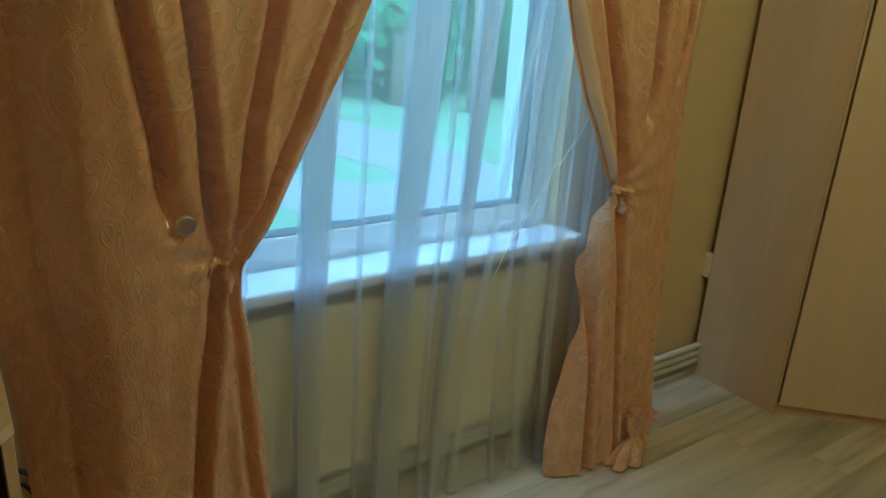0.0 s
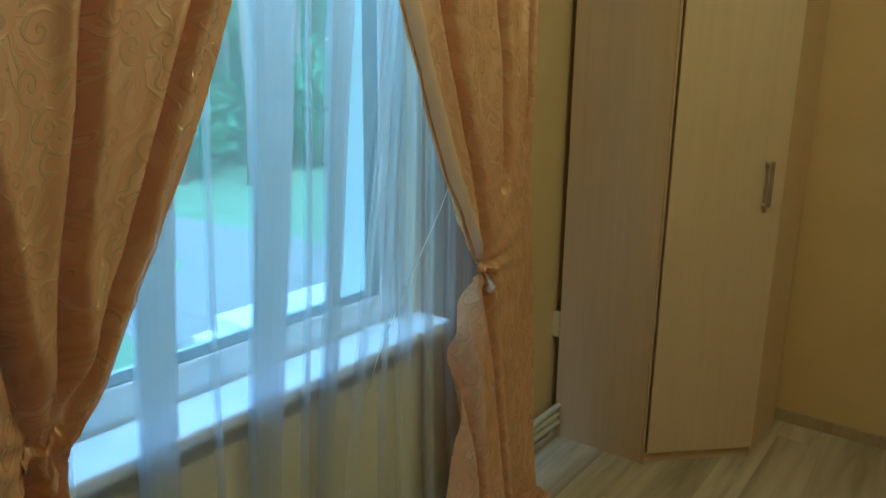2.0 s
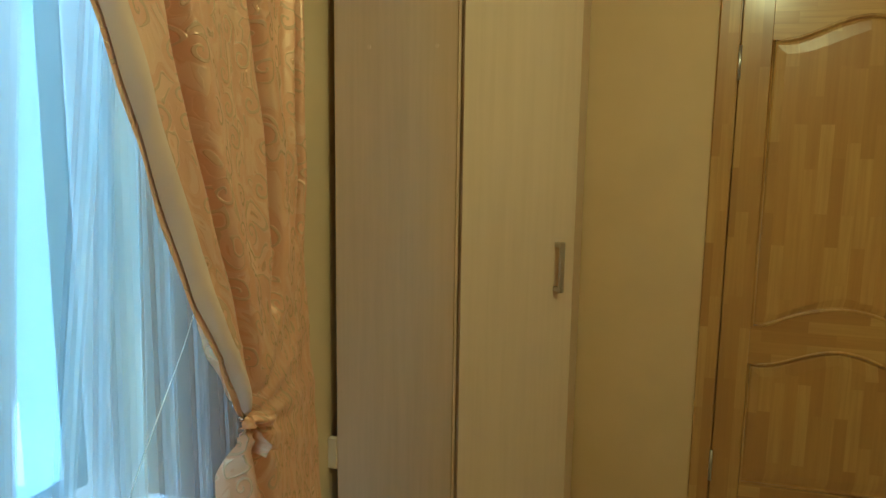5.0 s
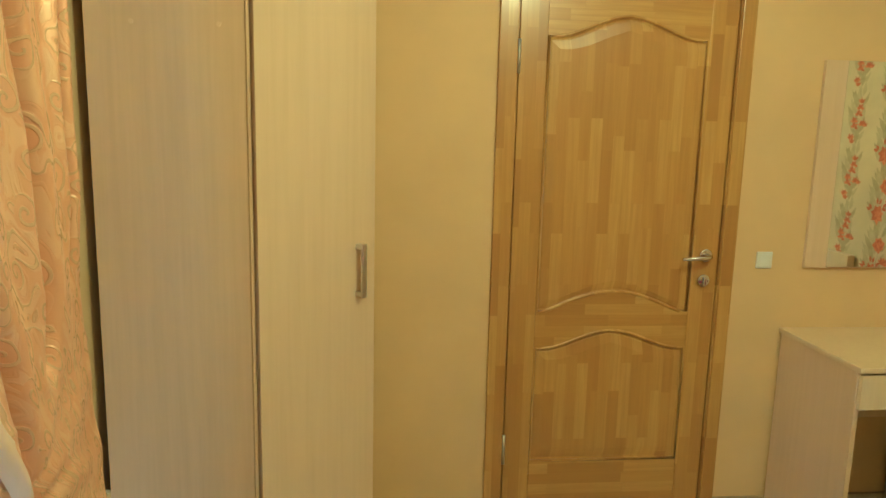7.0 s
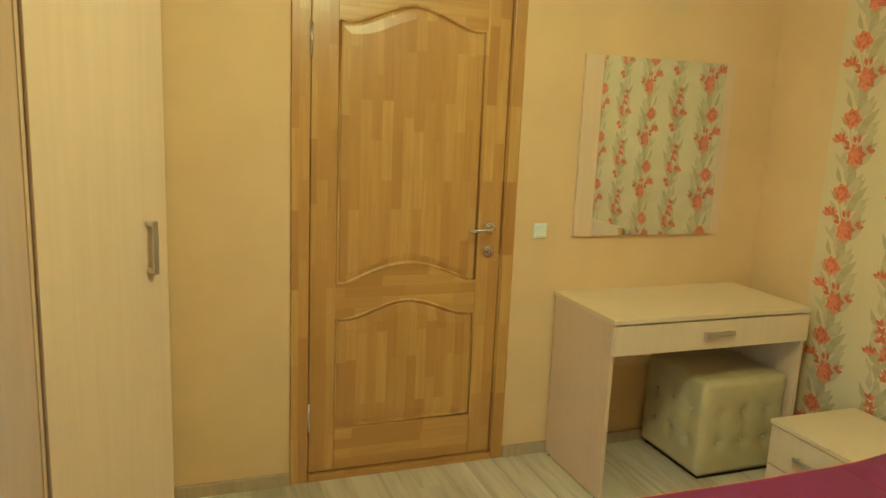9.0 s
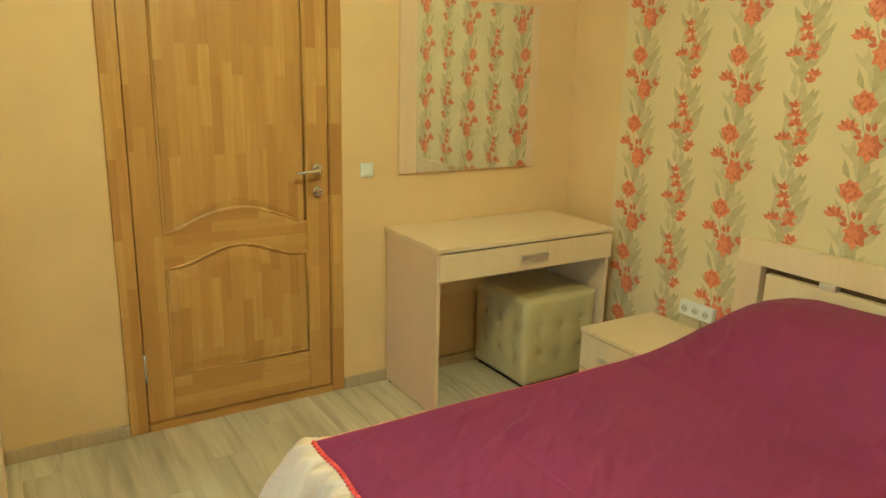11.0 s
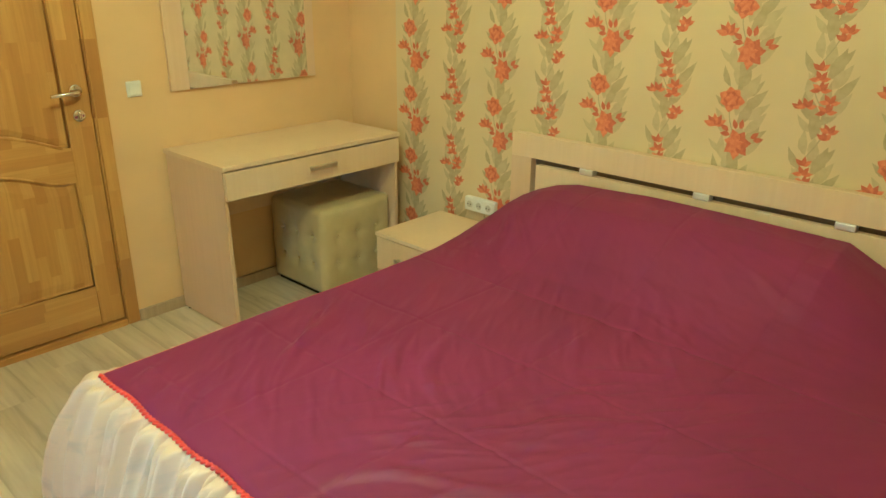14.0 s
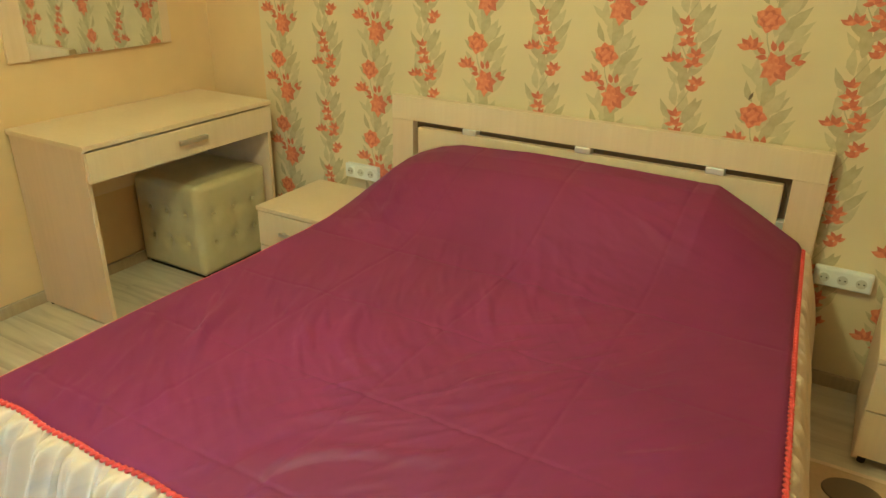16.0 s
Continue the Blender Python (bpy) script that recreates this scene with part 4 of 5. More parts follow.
drape("curtain",
      [(0, -2.655), (0.27, -2.662), (0.52, -2.678), (0.70, -2.700), (0.86, -2.722), (0.89, -2.712), (0.98, -2.655), (1.09, -2.597), (1.20, -2.541), (1.29, -2.492), (1.42, -2.430), (1.64, -2.344), (2.46, -2.02)],
      [(0, -3.15), (0.90, -3.18), (1.42, -3.24), (2.46, -3.30)],
      [(0, -0.910), (0.45, -0.925), (0.88, -0.925), (1.3, -0.935), (2.46, -0.955)], (-2.738, 0.888),
      [([(0.97, -2.868), (1.16, -2.880), (1.42, -2.916), (2.46, -2.99)], 0.075, 0.026),
       ([(0.88, -2.768), (0.98, -2.783), (1.20, -2.790), (1.42, -2.807), (2.46, -2.85)], 0.080, 0.020),
       ([(0.89, -2.745), (1.00, -2.722), (1.19, -2.690), (1.40, -2.640), (1.57, -2.612), (2.46, -2.48)], 0.065, 0.018),
       ([(0.89, -2.735), (1.00, -2.685), (1.18, -2.595), (1.36, -2.520), (1.57, -2.435), (2.46, -2.14)], 0.060, 0.016),
       ([(-0.2, -2.880), (0.32, -2.849), (0.59, -2.819), (0.86, -2.778)], 0.055, 0.020),
       ([(-0.2, -2.690), (0.32, -2.715), (0.59, -2.735), (0.86, -2.742)], 0.030, 0.018)],
      -1, "peach satin curtain with woven golden scrolls, tied back", 2, 0.0, [(0, -3.000), (0.70, -3.000), (0.90, -3.010), (1.06, -3.022), (1.42, -3.012), (2.46, -3.05)])
right_curtain = drape("curtain",
      [(0, -1.770), (0.10, -1.768), (0.245, -1.745), (0.47, -1.668), (0.74, -1.612), (0.86, -1.590), (0.90, -1.584), (0.93, -1.580), (0.975, -1.640), (1.19, -1.760), (1.22, -1.776), (1.48, -1.882), (1.68, -1.962), (2.46, -2.24)],
      [(0, -1.245), (0.40, -1.260), (0.90, -1.275), (1.35, -1.258), (1.78, -1.225), (2.46, -1.17)],
      [(0, -0.860), (0.20, -0.880), (0.55, -0.910), (0.92, -0.925), (1.3, -0.935), (2.46, -0.955)], (-1.572, 0.920),
      [([(0.93, -1.555), (1.24, -1.640), (1.485, -1.722), (1.71, -1.780), (2.46, -1.97)], 0.095, 0.030),
       ([(1.12, -1.478), (1.25, -1.480), (1.49, -1.500), (1.74, -1.545), (2.46, -1.66)], 0.090, 0.026),
       ([(1.25, -1.375), (1.49, -1.375), (2.46, -1.34)], 0.070, 0.018),
       ([(-0.2, -1.640), (0.45, -1.628), (0.73, -1.626), (0.90, -1.598)], 0.050, 0.020),
       ([(-0.2, -1.50), (0.45, -1.525), (0.75, -1.540), (0.90, -1.550)], 0.035, 0.018)],
      1, "peach satin curtain with woven golden scrolls, tied back", 7, 0.058)


def hem_knot(c):
    """The lower corner of the cloth, pinched into a loose knot on the floor."""
    def fn(u, v):
        a = u * math.tau
        r = interp(v, (0, 0.25, 0.45, 0.55, 0.75, 1.0), (0.075, 0.060, 0.022, 0.020, 0.046, 0.060)) * (1 + 0.22 * math.sin(5 * a + 4 * v) + 0.10 * math.sin(9 * a + 1))
        return (-0.828 + 0.55 * r * math.cos(a), -1.475 + 0.05 * v + r * math.sin(a), 0.008 + 0.17 * v)
    return part("hem_knot", sheet(48, 24, fn, lambda u, v: (u * 0.3, v * 0.2)), M_SATIN, c, "hem corner pinched into a knot", True)


hem_knot(right_curtain)


def voile():
    c = thing("sheer_curtain", -1.04, -2.3, 0.01, "white sheer voile curtain hanging before the window", "curtain")
    y0, y1, zt = -2.98, -1.42, 2.46
    # folds where the cloth lies several times over: middle and width at 1.0 m, lean and growth per metre, passes
    folds = [(-2.86, 0.06, 0.02, 0.05, 3), (-2.70, 0.05, 0.03, 0.05, 3), (-2.508, 0.088, 0.05, 0.05, 7), (-2.385, 0.010, 0.03, 0.01, 3), (-2.240, 0.098, 0.075, 0.05, 7), (-2.140, 0.008, 0.06, 0.0, 3),
             (-2.057, 0.052, 0.088, 0.04, 7), (-1.930, 0.030, 0.150, 0.0, 3), (-1.862, 0.010, 0.08, 0.02, 3), (-1.795, 0.060, 0.03, 0.03, 3), (-1.700, 0.040, 0.02, 0.02, 3), (-1.600, 0.030, 0.0, 0.02, 3), (-1.500, 0.050, 0.0, 0.0, 3)]
    keys = []                                       # share of the cloth, fold, and place inside it
    for i, (m, w, lean, grow, n) in enumerate(folds):
        for k in range(n + 1):
            keys.append((i, k / n, k % 2))
    total = len(keys) + 1
    fine = 7

    def fold_at(i, z):
        m, w, lean, grow, n = folds[i]
        dz = z - 1.0
        return m + lean * dz + 0.008 * noise.noise(Vector((i * 2.3, z * 1.1, 8))), max(0.004, w + grow * dz * (1 if dz > 0 else 0.35))

    def corner(j, z):
        if j <= 0:
            return y0, 0.0
        if j >= total:
            return y1, 0.0
        i, f, far = keys[j - 1]
        m, w = fold_at(i, z)
        return m + w * (far - 0.5) * (1 - 0.10 * f), f

    def fn(u, v):
        z = 0.006 + (zt - 0.006) * v
        q = u * total
        j = min(total - 1, int(q))
        s = q - j
        (ya, fa), (yb, fb) = corner(j, z), corner(j + 1, z)
        inside = 0 < j < total and keys[j - 1][0] == keys[min(j, total - 2)][0] and j < total - 1
        s2 = 0.5 - 0.5 * math.cos(math.pi * s) if inside else s
        y = ya + (yb - ya) * s2
        f = fa + (fb - fa) * s
        x = -1.046 + (0.014 * math.sin(math.pi * s) + 0.016 * f if inside else 0.016 * (fa * (1 - s))) + 0.010 * noise.noise(Vector((y * 5, z * 1.2, 3)))
        x += (1 - v) ** 7 * (0.045 + 0.05 * noise.noise(Vector((y * 4, 2.0, 4))))
        return (x, y, z)

    part("cloth", sheet(total * fine, 44, fn, lambda u, v: (u * 2.2, v * zt)), M_VOILE, c)
    return c


voile()
tagged(part("cord", tube([(-1.005, -1.625, 1.20), (-1.008, -1.683, 1.104), (-1.010, -1.802, 0.947), (-1.010, -1.932, 0.765), (-1.012, -1.97, 0.68)], 0.0011, 6), M_WHITE, None, "", True), "thin white cord hanging slantwise before the sheer curtain", "cord")
rod = thing("curtain_rod", -1.06, -2.15, 2.48, "plain ceiling-hung double curtain rail", "curtain rail")
part("rail", box(-1.07, -1.02, -3.25, -1.12, 2.465, 2.485, 0.002), M_WHITE, rod)
for y in (-3.1, -2.2, -1.3):
    part("bracket", box(-1.055, -1.035, y - 0.01, y + 0.01, 2.4845, HC), M_WHITE, rod)


# ---- low table in the window corner, with its lead ----
def corner_table():
    t = thing("side_table", -0.9, -3.4, 0, "pale laminate table with a dark open bay, beside the curtain", "table")
    outline = [(-1.145, -3.185), (-0.745, -3.185), (-0.690, -3.232), (-0.690, -3.66), (-1.145, -3.66)]
    part("tabletop", prism(outline, "z", 0.728, 0.750, 0.002), M_BIRCHX, t)
    part("side_panel", box(-1.143, -0.750, -3.206, -3.188, 0, 0.7275, 0.001), M_BIRCH, t)
    part("side_panel", box(-1.143, -0.700, -3.658, -3.640, 0, 0.7275, 0.001), M_BIRCH, t)
    # near-black colour paints the shade inside the bay
    part("back_panel", box(-1.143, -1.135, -3.6395, -3.2065, 0.02, 0.7275), M_DARK, t, "back of the open bay, coloured dark as its shade")
    return t


def lead(points, label):
    return tagged(part("power_lead", tube(points, 0.005, 8), M_DARK, None, "", True), label, "cable", "leads along the wall")


lead([(-1.152, -3.22, 0.430), (-1.153, -3.15, 0.365), (-1.152, -3.06, 0.300), (-1.152, -2.96, 0.240)], "thin black power lead hanging along the wall")
lead([(-1.152, -3.23, 0.400), (-1.150, -3.17, 0.350), (-1.150, -3.13, 0.270), (-1.150, -3.12, 0.150)], "thin dark lead drooping to the floor")


# ---- rug ----
def rug():
    r = thing("rug", 1.40, -3.20, 0.0, "small brown rug with dark oval spots beside the bed", "rug")
    part("pile", box(0.95, 1.742, -3.50, -2.975, 0.001, 0.014, 0.005), M_OAK, r, "tan pile")
    part("border", prism([(1.742, -3.50), (1.757, -3.50), (1.757, -2.975), (1.742, -2.975)], "z", 0.001, 0.013), M_VAL, r, "cream bound edge")
    for x in (1.640, 1.36, 1.08):
        bm = bmesh.new()
        bmesh.ops.create_cone(bm, cap_ends=True, segments=28, radius1=0.075, radius2=0.073, depth=0.004, matrix=Matrix.Translation((x, -3.10, 0.016)) @ Matrix.Diagonal((0.85, 1.1, 1, 1)))
        part("spot", bm, M_EDGE, r, "dark brown oval")
    return r


rug()


# ---- ceiling lamp ----
def ceiling_lamp():
    c = thing("ceiling_lamp", 0.42, -1.85, HC, "plain ceiling lamp with an open ring shade", "ceiling lamp")
    part("canopy", disc(0.42, -1.85, HC - 0.015, "z", 0.07, 0.03, 28, 0.006), M_WHITE, c, "", True)
    part("stem", tube([(0.42, -1.85, HC - 0.03), (0.42, -1.85, 2.47)], 0.008, 10), M_STEEL, c)
    return c


ceiling_lamp()

# ---- outdoors ----
def lawn_material():
    n = Nodes("lawn")
    v = n.coords()
    a, b = n.noise(v, 1.2, 4), n.noise(v, 40, 3)
    col = n.mix(b, n.ramp(a, (0.3, (0.16, 0.25, 0.13)), (0.7, (0.25, 0.36, 0.20))), (0.12, 0.19, 0.10))
    n.bump(b, 0.6, 0.02)
    return n.set(Base_Color=col, Roughness=0.9)


M_LAWN = lawn_material()
M_PAVE = plaster("grey_paving", (0.235, 0.23, 0.22), 0.85)
M_CONC = plaster("whitewashed_concrete", (0.72, 0.71, 0.68), 0.8)
M_BARK = plain("pine_bark", (0.25, 0.20, 0.165), 0.95, 0, 0.8, 30)


def foliage():
    """Thin leaves that let some of the sky through."""
    n = Nodes("foliage")
    rnd = n.node("ShaderNodeNewGeometry").outputs["Random Per Island"]
    n.set(Base_Color=n.ramp(rnd, (0.0, (0.08, 0.20, 0.11)), (1.0, (0.24, 0.46, 0.24))), Roughness=0.55)
    tr = n.node("ShaderNodeBsdfTranslucent", {0: n.ramp(rnd, (0.0, (0.10, 0.30, 0.10)), (1.0, (0.30, 0.62, 0.24)))})
    mx = n.node("ShaderNodeMixShader", {0: 0.45, 1: n.bsdf.outputs[0], 2: tr.outputs[0]})
    n.tree.links.new(mx.outputs[0], n.out.inputs[0])
    return n.mat


M_FOL = foliage()
GZ = -0.60
bm = sheet(80, 60, lambda u, v: (120 - 420 * u, -150 + 300 * v, GZ - 0.02))
setting("ground", bm, M_LAWN, "mown green lawn outside the window", "lawn")


def tree(x, y, h, r, crown, seed, trunk_only=0.35):
    rr = random.Random(seed)
    t = thing("pine_tree" if crown < 1.6 else "leafy_tree", x, y, GZ - 0.05, "tall tree with a straight dark trunk" if crown < 1.6 else "green leafy tree among the pines", "tree", "trees outside the window")
    pts = [(x + 0.05 * math.sin(k * 1.3 + seed), y + 0.04 * math.sin(k * 1.7 + 2 * seed), GZ - 0.05 + h * k / 8) for k in range(9)]
    bm = tube(pts, lambda f: r * (1 - 0.75 * f) + (0.55 * r if f == 0 else 0), 12)
    limbs = []
    for k in range(14):
        f = trunk_only + (0.97 - trunk_only) * k / 13
        a = rr.uniform(0, 6.28)
        ln = crown * (1.1 - 0.8 * f) * rr.uniform(0.7, 1.1)
        b = Vector(pts[min(8, int(f * 8))]).lerp(Vector(pts[min(8, int(f * 8) + 1)]), f * 8 % 1)
        e = b + Vector((math.cos(a) * ln, math.sin(a) * ln, rr.uniform(-0.1, 0.5) * ln))
        add_tube(bm, [b, b.lerp(e, 0.5) + Vector((0, 0, 0.06)), e], lambda q: 0.05 * (1 - 0.8 * q) * r / 0.2, 5)
        limbs.append((b, e))
    part("trunk", bm, M_BARK, t, "", True)
    verts, faces = [], []
    for b, e in limbs:
        for _ in range(150 if crown < 1.6 else 300):
            q = b.lerp(e, rr.uniform(0.3, 1.08)) + Vector([rr.gauss(0, 0.22 * crown) * 0.8 for _ in range(3)])
            s = rr.uniform(0.05, 0.13) if crown < 1.6 else rr.uniform(0.07, 0.20)
            d1 = Vector([rr.gauss(0, 1) for _ in range(3)]).normalized()
            d2 = d1.cross(Vector([rr.gauss(0, 1) for _ in range(3)])).normalized()
            i = len(verts)
            verts += [q - d1 * s, q + d2 * s * 0.5, q + d1 * s, q - d2 * s * 0.5]
            faces.append((i, i + 1, i + 2, i + 3))
    me = bpy.data.meshes.new("crown")
    me.from_pydata([tuple(v - Vector((x, y, GZ - 0.05))) for v in verts], [], faces)
    me.materials.append(M_FOL)
    ob = new("crown", me)
    ob.parent = t
    return t


rt = random.Random(21)
for x, y, h, r, c in ((-10.4, 5.05, 13, 0.11, 1.2), (-11.5, 4.18, 13, 0.16, 1.2), (-13.6, 6.9, 14, 0.12, 1.1), (-13, 8.5, 13, 0.16, 2.2), (-12.5, 5.2, 13, 0.14, 2.2), (-16, 6.5, 12, 0.2, 2.4), (-15, 11, 13, 0.2, 2.6), (-20, 9, 14, 0.25, 2.2), (-19, 14, 13, 0.22, 2.5),
                      (-13, 14, 13, 0.2, 2.4), (-24, 4, 14, 0.25, 2.6), (-20, 1, 13, 0.2, 2.3), (-27, 12, 15, 0.25, 2.8), (-25, 20, 14, 0.25, 2.6), (-17, 20, 14, 0.25, 2.6), (-11, 19, 13, 0.2, 2.4), (-30, 8, 15, 0.25, 3), (-31, 17, 15, 0.25, 3), (-22, 27, 15, 0.25, 3), (-14, 27, 15, 0.25, 3)):
    tree(x, y, h, r, c, int(rt.random() * 1000), 0.10 if c > 1.6 else 0.55)


def bush(x, y, r, h, seed):
    """A loose shrub: thin stems and many small leaves with gaps."""
    rr = random.Random(seed)
    b = thing("bush", x, y, GZ - 0.03, "loose green bush at the edge of the wood", "bush", "bushes outside the window")
    bm = bmesh.new()
    verts, faces = [], []
    for _ in range(16):
        a, f = rr.uniform(0, 6.28), rr.uniform(0.2, 1.0)
        e = Vector((x + r * f * math.cos(a), y + r * f * math.sin(a), GZ + h * rr.uniform(0.5, 1.0) * (1.1 - 0.4 * f)))
        q0 = Vector((x + 0.1 * math.cos(a), y + 0.1 * math.sin(a), GZ - 0.03))
        add_tube(bm, [q0, q0.lerp(e, 0.5) + Vector((0, 0, 0.1)), e], lambda q: 0.02 * (1 - 0.8 * q), 5)
        for _ in range(170):
            c = q0.lerp(e, rr.uniform(0.35, 1.05)) + Vector([rr.gauss(0, 0.20 * r) for _ in range(3)])
            s = rr.uniform(0.05, 0.13)
            d1 = Vector([rr.gauss(0, 1) for _ in range(3)]).normalized()
            d2 = d1.cross(Vector([rr.gauss(0, 1) for _ in range(3)])).normalized()
            i = len(verts)
            verts += [tuple(k - b.location) for k in (c - d1 * s, c + d2 * s * 0.55, c + d1 * s, c - d2 * s * 0.55)]
            faces.append((i, i + 1, i + 2, i + 3))
    part("stems", bm, M_BARK, b)
    me = bpy.data.meshes.new("leaves")
    me.from_pydata(verts, [], faces)
    me.materials.append(M_FOL)
    o = new("leaves", me)
    o.parent = b
    return b


for k, (x, y, r, h) in enumerate(((-13.5, 6.0, 1.3, 2.6), (-15, 9, 1.5, 3.2), (-12.5, 11, 1.3, 2.4), (-17.5, 4.5, 1.5, 2.8), (-18.5, 12, 1.8, 3.4), (-11, 13.5, 1.4, 3.0), (-16, 2.6, 1.3, 2.2), (-21, 7.5, 1.8, 3.6), (-12.2, 4.6, 1.1, 2.3), (-12.0, 7.6, 1.2, 2.5), (-10.6, 8.9, 1.0, 2.0), (-14.6, 4.2, 1.3, 2.6), (-13.2, 2.9, 1.0, 1.8))):
    bush(x, y, r, h, 40 + k)
rr = random.Random(77)
verts, faces = [], []
for _ in range(11000):
    a = rr.uniform(-0.2, 1.35)
    d = rr.uniform(33, 42)
    q = Vector((-d * math.cos(a), d * math.sin(a), GZ + abs(rr.gauss(0, 1)) ** 1.2 * 4.5))
    s = rr.uniform(0.25, 0.6)
    d1 = Vector([rr.gauss(0, 1) for _ in range(3)]).normalized()
    d2 = d1.cross(Vector([rr.gauss(0, 1) for _ in range(3)])).normalized()
    i = len(verts)
    verts += [tuple(q - d1 * s), tuple(q + d2 * s * 0.6), tuple(q + d1 * s), tuple(q - d2 * s * 0.6)]
    faces.append((i, i + 1, i + 2, i + 3))
me = bpy.data.meshes.new("far_woods")
me.from_pydata(verts, [], faces)
me.materials.append(M_FOL)
tagged(new("far_woods", me), "distant green woodland beyond the lawn", "woods", "", "stuff")
path_ob = setting("path", prism([(-1.6, 2.7), (-6.5, 2.65), (-9.0, 2.5), (-11.0, 2.2), (-15.0, 1.0), (-15.0, -0.2), (-11.0, 0.55), (-8.2, 0.9), (-7.0, 1.25), (-6.5, 1.1), (-6.35, 0.65), (-7.2, 0.1), (-10.0, -0.8), (-14.0, -1.8), (-14.0, -2.8), (-10.0, -1.8),
                                  (-6.6, -0.75), (-5.8, -0.5), (-4.6, -0.35), (-4.2, -0.7), (-1.6, -0.75)], "z", GZ - 0.10, GZ - 0.008), M_PAVE, "pale paved garden path with joints", "path")


def slab_mesh(w, d):
    bm = box(-w / 2 + 0.003, w / 2 - 0.003, -d / 2 + 0.003, d / 2 - 0.003, -0.03, 0.012)
    return finish(bm, "paving_slab", M_PAVE)


SLAB = slab_mesh(0.5, 0.5)
for i in range(9):
    for j in range(6):
        o = new("paving_slab", SLAB)
        o.location, o.parent = (-5.7 + 0.5 * i, -0.14 + 0.46 * j + 0.06, GZ), path_ob
        o.scale = (1, 0.92, 1)
st = thing("porch_steps", -3.5, 0.4, GZ, "whitewashed concrete porch steps outside the window", "steps")
for a, b, z in ((-0.60, -0.405, 0.10), (-0.40, -0.225, 0.20), (-0.22, 1.6, 0.30)):
    part("step", box(-4.20, -3.20, a, b, GZ - 0.05, GZ + z, 0.01), M_CONC, st)

corner_table()


# ---- wallpaper print: flat coloured shapes in two motifs ----
def petal(bm, cx, cy, ang, ln, wd, layer, mat, tip=0.75):
    """A leaf- or petal-shaped flake in the wall plane; cx across, cy up."""
    c, s = math.cos(ang), math.sin(ang)
    out = []
    for k in range(16):
        a = 0.5 - 0.5 * math.cos(math.tau * k / 16)
        b = 0.62 * math.sin(math.tau * k / 16) * (1.12 - 0.75 * a ** 3)
        x, y = a * ln, b * wd
        out.append(bm.verts.new((-layer, -(cx + x * c - y * s), cy + x * s + y * c)))
    f = bm.faces.new(out)
    f.material_index = mat


def leaf(bm, cx, cy, ang, ln, wd, layer, mat, bend=0.18):
    """A pointed, slightly curved leaf."""
    c, s = math.cos(ang), math.sin(ang)
    up, down = [], []
    for k in range(9):
        a = k / 8
        h = 0.5 * wd * math.sin(math.pi * a ** 0.85) ** 1.15
        off = bend * ln * (a * a - 0.3 * a)
        for side, sg in ((up, 1), (down, -1)):
            x, y = a * ln, off + sg * h * (1.15 if sg > 0 and k % 2 else 1.0)
            side.append((cx + x * c - y * s, cy + x * s + y * c))
    pts = up + down[-2:0:-1]
    f = bm.faces.new([bm.verts.new((-layer, -q[0], q[1])) for q in pts])
    f.material_index = mat


def flower(bm, cx, cy, r, layer, rr, n=7):
    for i in range(n):
        petal(bm, cx, cy, i * math.tau / n + rr.uniform(-0.15, 0.15), r * rr.uniform(0.95, 1.15), r * 0.72, layer + 0.00003 * i, 0)
    for i in range(n):
        petal(bm, cx, cy, (i + 0.5) * math.tau / n + rr.uniform(-0.1, 0.1), r * 0.72, r * 0.42, layer + 0.0003 + 0.00003 * i, 1)
    for i in range(5):
        petal(bm, cx, cy, i * math.tau / 5 + 0.5, r * 0.55, r * 0.34, layer + 0.0006 + 0.00003 * i, 0)


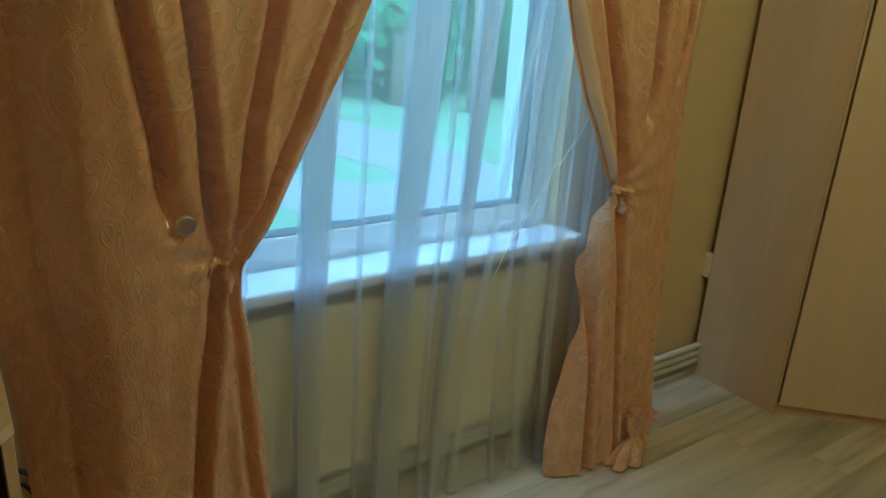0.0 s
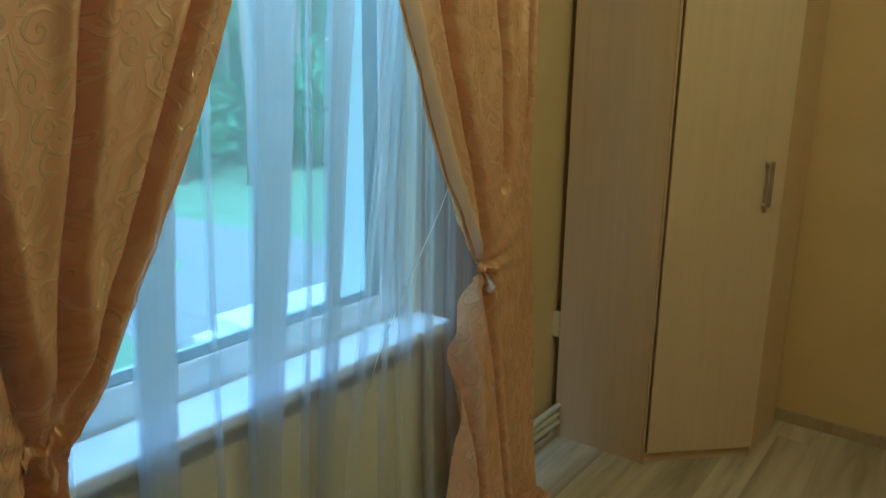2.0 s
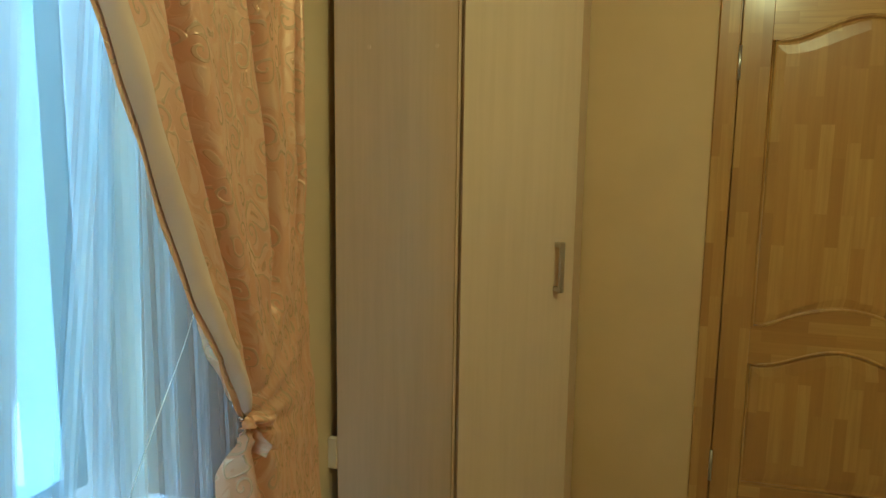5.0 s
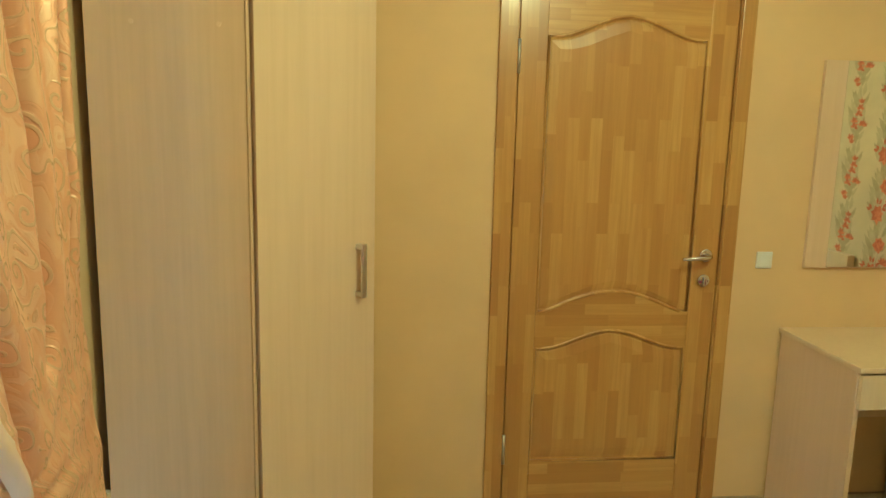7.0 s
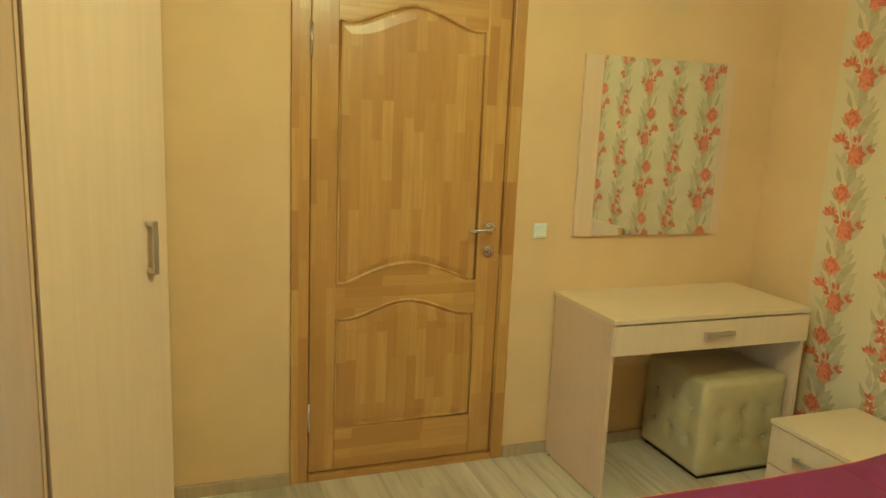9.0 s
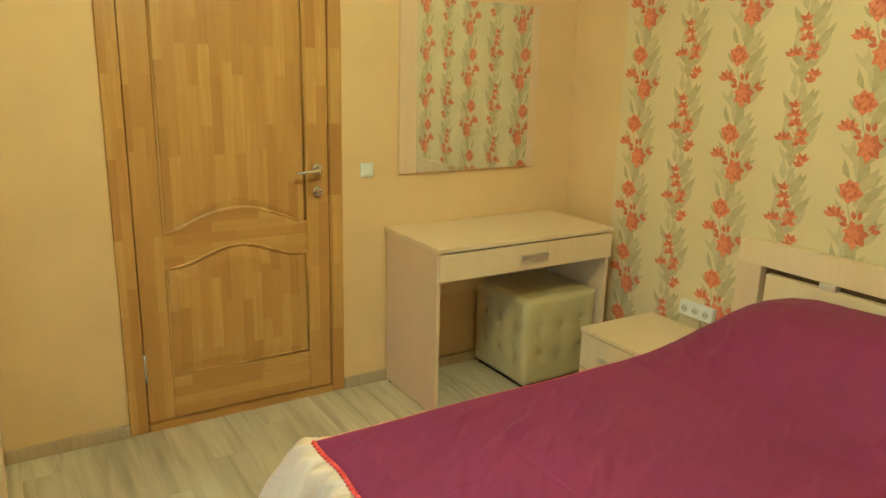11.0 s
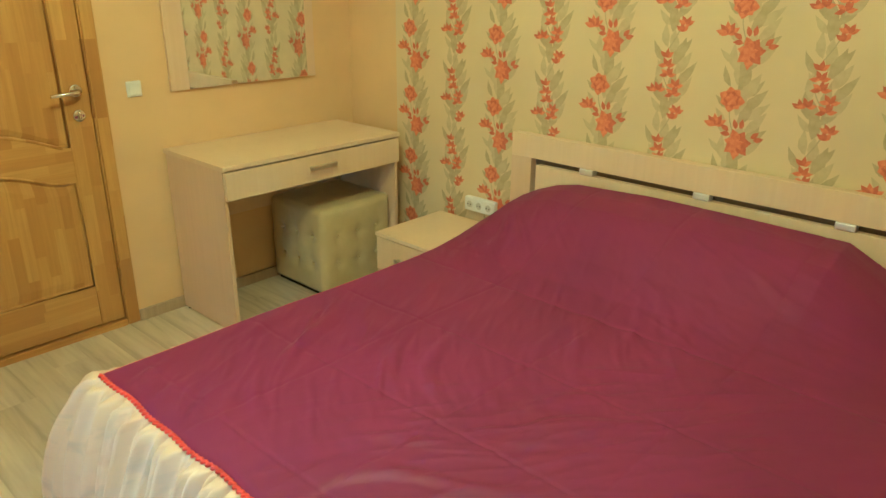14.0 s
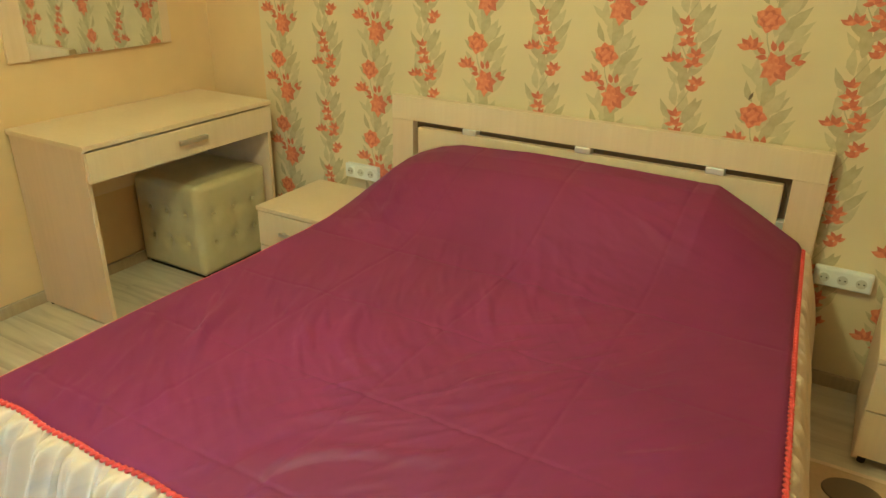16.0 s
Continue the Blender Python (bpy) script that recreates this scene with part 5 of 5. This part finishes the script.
def big_motif():
    bm, rr = bmesh.new(), random.Random(1)
    # leaves climbing beside the stem, to the upper right
    for k, (dx, dy, a, ln, wd) in enumerate(((0.012, 0.050, 88, 0.095, 0.034), (0.020, 0.030, 68, 0.105, 0.040), (0.028, 0.000, 50, 0.115, 0.040), (0.036, -0.035, 36, 0.115, 0.036), (0.022, -0.055, 74, 0.105, 0.042),
                                         (0.030, -0.085, 56, 0.105, 0.036), (0.055, -0.110, 40, 0.105, 0.032), (0.060, -0.140, 26, 0.090, 0.028), (0.020, -0.165, 62, 0.095, 0.034), (-0.002, -0.030, 152, 0.070, 0.022),
                                         (-0.012, -0.075, 142, 0.058, 0.019), (0.015, -0.195, 82, 0.085, 0.030), (0.010, -0.120, 160, 0.060, 0.016), (0.030, -0.215, 52, 0.10, 0.034), (0.045, -0.190, 30, 0.10, 0.030), (0.020, -0.235, 74, 0.09, 0.034), (-0.005, -0.190, 150, 0.075, 0.020))):
        leaf(bm, dx, dy, radians(a), ln, wd, 0.0003 + 0.00003 * k, 2 if k % 2 else 4, 0.2 if a < 90 else -0.2)
    for k, (dx, dy, a, ln, wd) in enumerate(((0.040, 0.015, 30, 0.085, 0.026), (0.040, -0.060, 20, 0.110, 0.034), (0.050, -0.170, 48, 0.120, 0.042), (0.000, -0.215, 112, 0.095, 0.030), (-0.010, 0.045, 126, 0.075, 0.022), (0.018, 0.075, 70, 0.085, 0.030))):
        leaf(bm, dx, dy, radians(a), ln, wd, 0.00002 + 0.00002 * k, 4 if k % 2 else 2, 0.34 if a < 90 else -0.34)
    # winding stem
    pts = [(0.022 * math.sin((k / 16) * math.tau + 2.0) + 0.02, 0.10 - 0.312 * k / 16) for k in range(17)]
    for (x, y), (x2, y2) in zip(pts, pts[1:]):
        v = [bm.verts.new((-0.0006, -(x - 0.002), y)), bm.verts.new((-0.0006, -(x + 0.002), y)), bm.verts.new((-0.0006, -(x2 + 0.002), y2)), bm.verts.new((-0.0006, -(x2 - 0.002), y2))]
        bm.faces.new(v).material_index = 3
    flower(bm, 0.0, 0.0, 0.043, 0.0010, rr)
    # half-open bud to the lower left
    for k, a in enumerate((30, 62, 95, 128, 160)):
        leaf(bm, -0.045, -0.098, radians(a), 0.046, 0.021, 0.0010 + 0.00004 * k, k % 2, 0.1)
    # lily cluster below, with pointed petals reaching right
    for k, (a, ln) in enumerate(((-100, 0.060), (-50, 0.052), (-145, 0.055), (5, 0.050), (165, 0.048), (60, 0.050), (110, 0.055))):
        leaf(bm, 0.042, -0.150, radians(a), ln, 0.034, 0.0010 + 0.00004 * k, k % 2, 0.12)
    for k, (dx, dy, a) in enumerate(((0.085, -0.125, 35), (0.095, -0.130, 5), (0.030, -0.100, 100), (0.045, -0.098, 75), (0.005, -0.110, 140), (0.012, -0.122, 170))):
        leaf(bm, dx, dy, radians(a), 0.036, 0.018, 0.0014 + 0.00003 * k, 1, 0.2)
    for k in range(5):
        leaf(bm, 0.042, -0.150, radians(72 * k + 20), 0.026, 0.014, 0.0016 + 0.00003 * k, 0, 0.0)
    return finish(bm, "printed_flower", [M_CORAL, M_CORAL2, M_LEAF, M_STEM, M_LEAF2])


def small_motif():
    bm, rr = bmesh.new(), random.Random(4)
    for k, (dx, dy, a, ln, wd) in enumerate(((0.020, 0.020, 80, 0.100, 0.036), (0.026, -0.005, 60, 0.110, 0.040), (0.032, -0.035, 46, 0.105, 0.036), (0.040, -0.075, 42, 0.120, 0.032), (0.010, -0.05, 132, 0.080, 0.022),
                                         (0.025, -0.130, 126, 0.072, 0.018), (0.022, 0.055, 98, 0.070, 0.026), (0.020, -0.100, 70, 0.090, 0.030))):
        leaf(bm, dx, dy, radians(a), ln, wd, 0.0003 + 0.00003 * k, 2 if k % 2 else 4, 0.2 if a < 90 else -0.2)
    for k, (dx, dy, a, ln, wd) in enumerate(((0.030, -0.150, 62, 0.125, 0.046), (0.038, -0.120, 38, 0.105, 0.034), (0.000, -0.140, 118, 0.115, 0.036), (-0.012, -0.075, 104, 0.105, 0.032), (-0.006, 0.010, 138, 0.085, 0.026),
                                             (0.010, -0.175, 150, 0.075, 0.024), (0.034, 0.035, 34, 0.080, 0.028), (0.000, 0.060, 112, 0.085, 0.030), (0.012, -0.200, 84, 0.105, 0.040), (0.028, -0.095, 20, 0.070, 0.020))):
        leaf(bm, dx, dy, radians(a), ln, wd, 0.00002 + 0.00002 * k, 4 if k % 2 else 2, 0.34 if a < 90 else -0.34)
    pts = [(0.03 * math.sin((k / 16) * math.tau + 2.6) + 0.015, 0.10 - 0.312 * k / 16) for k in range(17)]
    for (x, y), (x2, y2) in zip(pts, pts[1:]):
        v = [bm.verts.new((-0.0006, -(x - 0.002), y)), bm.verts.new((-0.0006, -(x + 0.002), y)), bm.verts.new((-0.0006, -(x2 + 0.002), y2)), bm.verts.new((-0.0006, -(x2 - 0.002), y2))]
        bm.faces.new(v).material_index = 3
    for cx, cy, k in ((0.0, 0.035, 3), (0.004, 0.005, 4), (0.012, -0.028, 5), (-0.022, -0.085, 4), (-0.040, -0.092, 3), (0.045, -0.066, 4), (0.040, -0.095, 5), (0.060, -0.160, 4), (0.052, -0.185, 3)):
        for i in range(k):
            leaf(bm, cx, cy - 0.012, radians(90 + (i - (k - 1) / 2) * 48 + rr.uniform(-15, 15)), 0.034, 0.0155, 0.001 + 0.00003 * i, 1 if i % 3 else 0, 0.15)
    return finish(bm, "printed_sprig", [M_CORAL, M_CORAL2, M_LEAF, M_STEM, M_LEAF2])


paper = bpy.data.objects["wallpaper"]
BIG, SMALL = big_motif(), small_motif()
BIG.name, SMALL.name = "printed_flower", "printed_sprig"
for col in range(7):
    drop = 0.934 if (col // 2) % 2 == 0 else 1.089
    for row in range(-3, 6):
        z = drop + 0.313 * row
        if 0.22 < z < HC - 0.12:
            o = new("printed_flower", BIG)
            o.location, o.parent = (XE - 0.0032, -0.452 - 0.530 * col, z), paper
            z2 = z + 0.10
            if z2 < HC - 0.12:
                o = new("printed_sprig", SMALL)
                o.location, o.parent = (XE - 0.0032, -0.722 - 0.530 * col, z2), paper

bm = bmesh.new()
leaf(bm, 0, 0, radians(60), 0.030, 0.010, 0.0006, 0)
o = new("scuff", finish(bm, "scuff", M_EDGE))
o.location, o.parent = (XE - 0.0032, -2.55, 0.985), paper

# ---- floor planks ----
rng = random.Random(9)
PW, PL = 0.128, 1.21


def plank_mesh(length):
    bm = box(-PW / 2 + 0.0001, PW / 2 - 0.0001, -length / 2 + 0.0001, length / 2 - 0.0001, -0.0115, 0.0, 0.0)
    top = [e for e in bm.edges if all(v.co.z > -0.001 for v in e.verts)]
    bmesh.ops.bevel(bm, geom=top, offset=0.0002, segments=1, affect="EDGES")
    return finish(bm, "plank", M_PLANK)


FULL = plank_mesh(PL)
x = XW
k = 0
while x < XE - 0.01:
    y = YB - (k * 0.43 % 1) * PL
    while y < 0:
        a, b = max(y, YB), min(y + PL, -0.0005)
        if b - a > 0.03:
            me = FULL if b - a > PL - 0.002 else plank_mesh(b - a)
            o = new("plank", me)
            o.location, o.parent = (x + PW / 2, (a + b) / 2, 0), floor
        y += PL
    x += PW
    k += 1
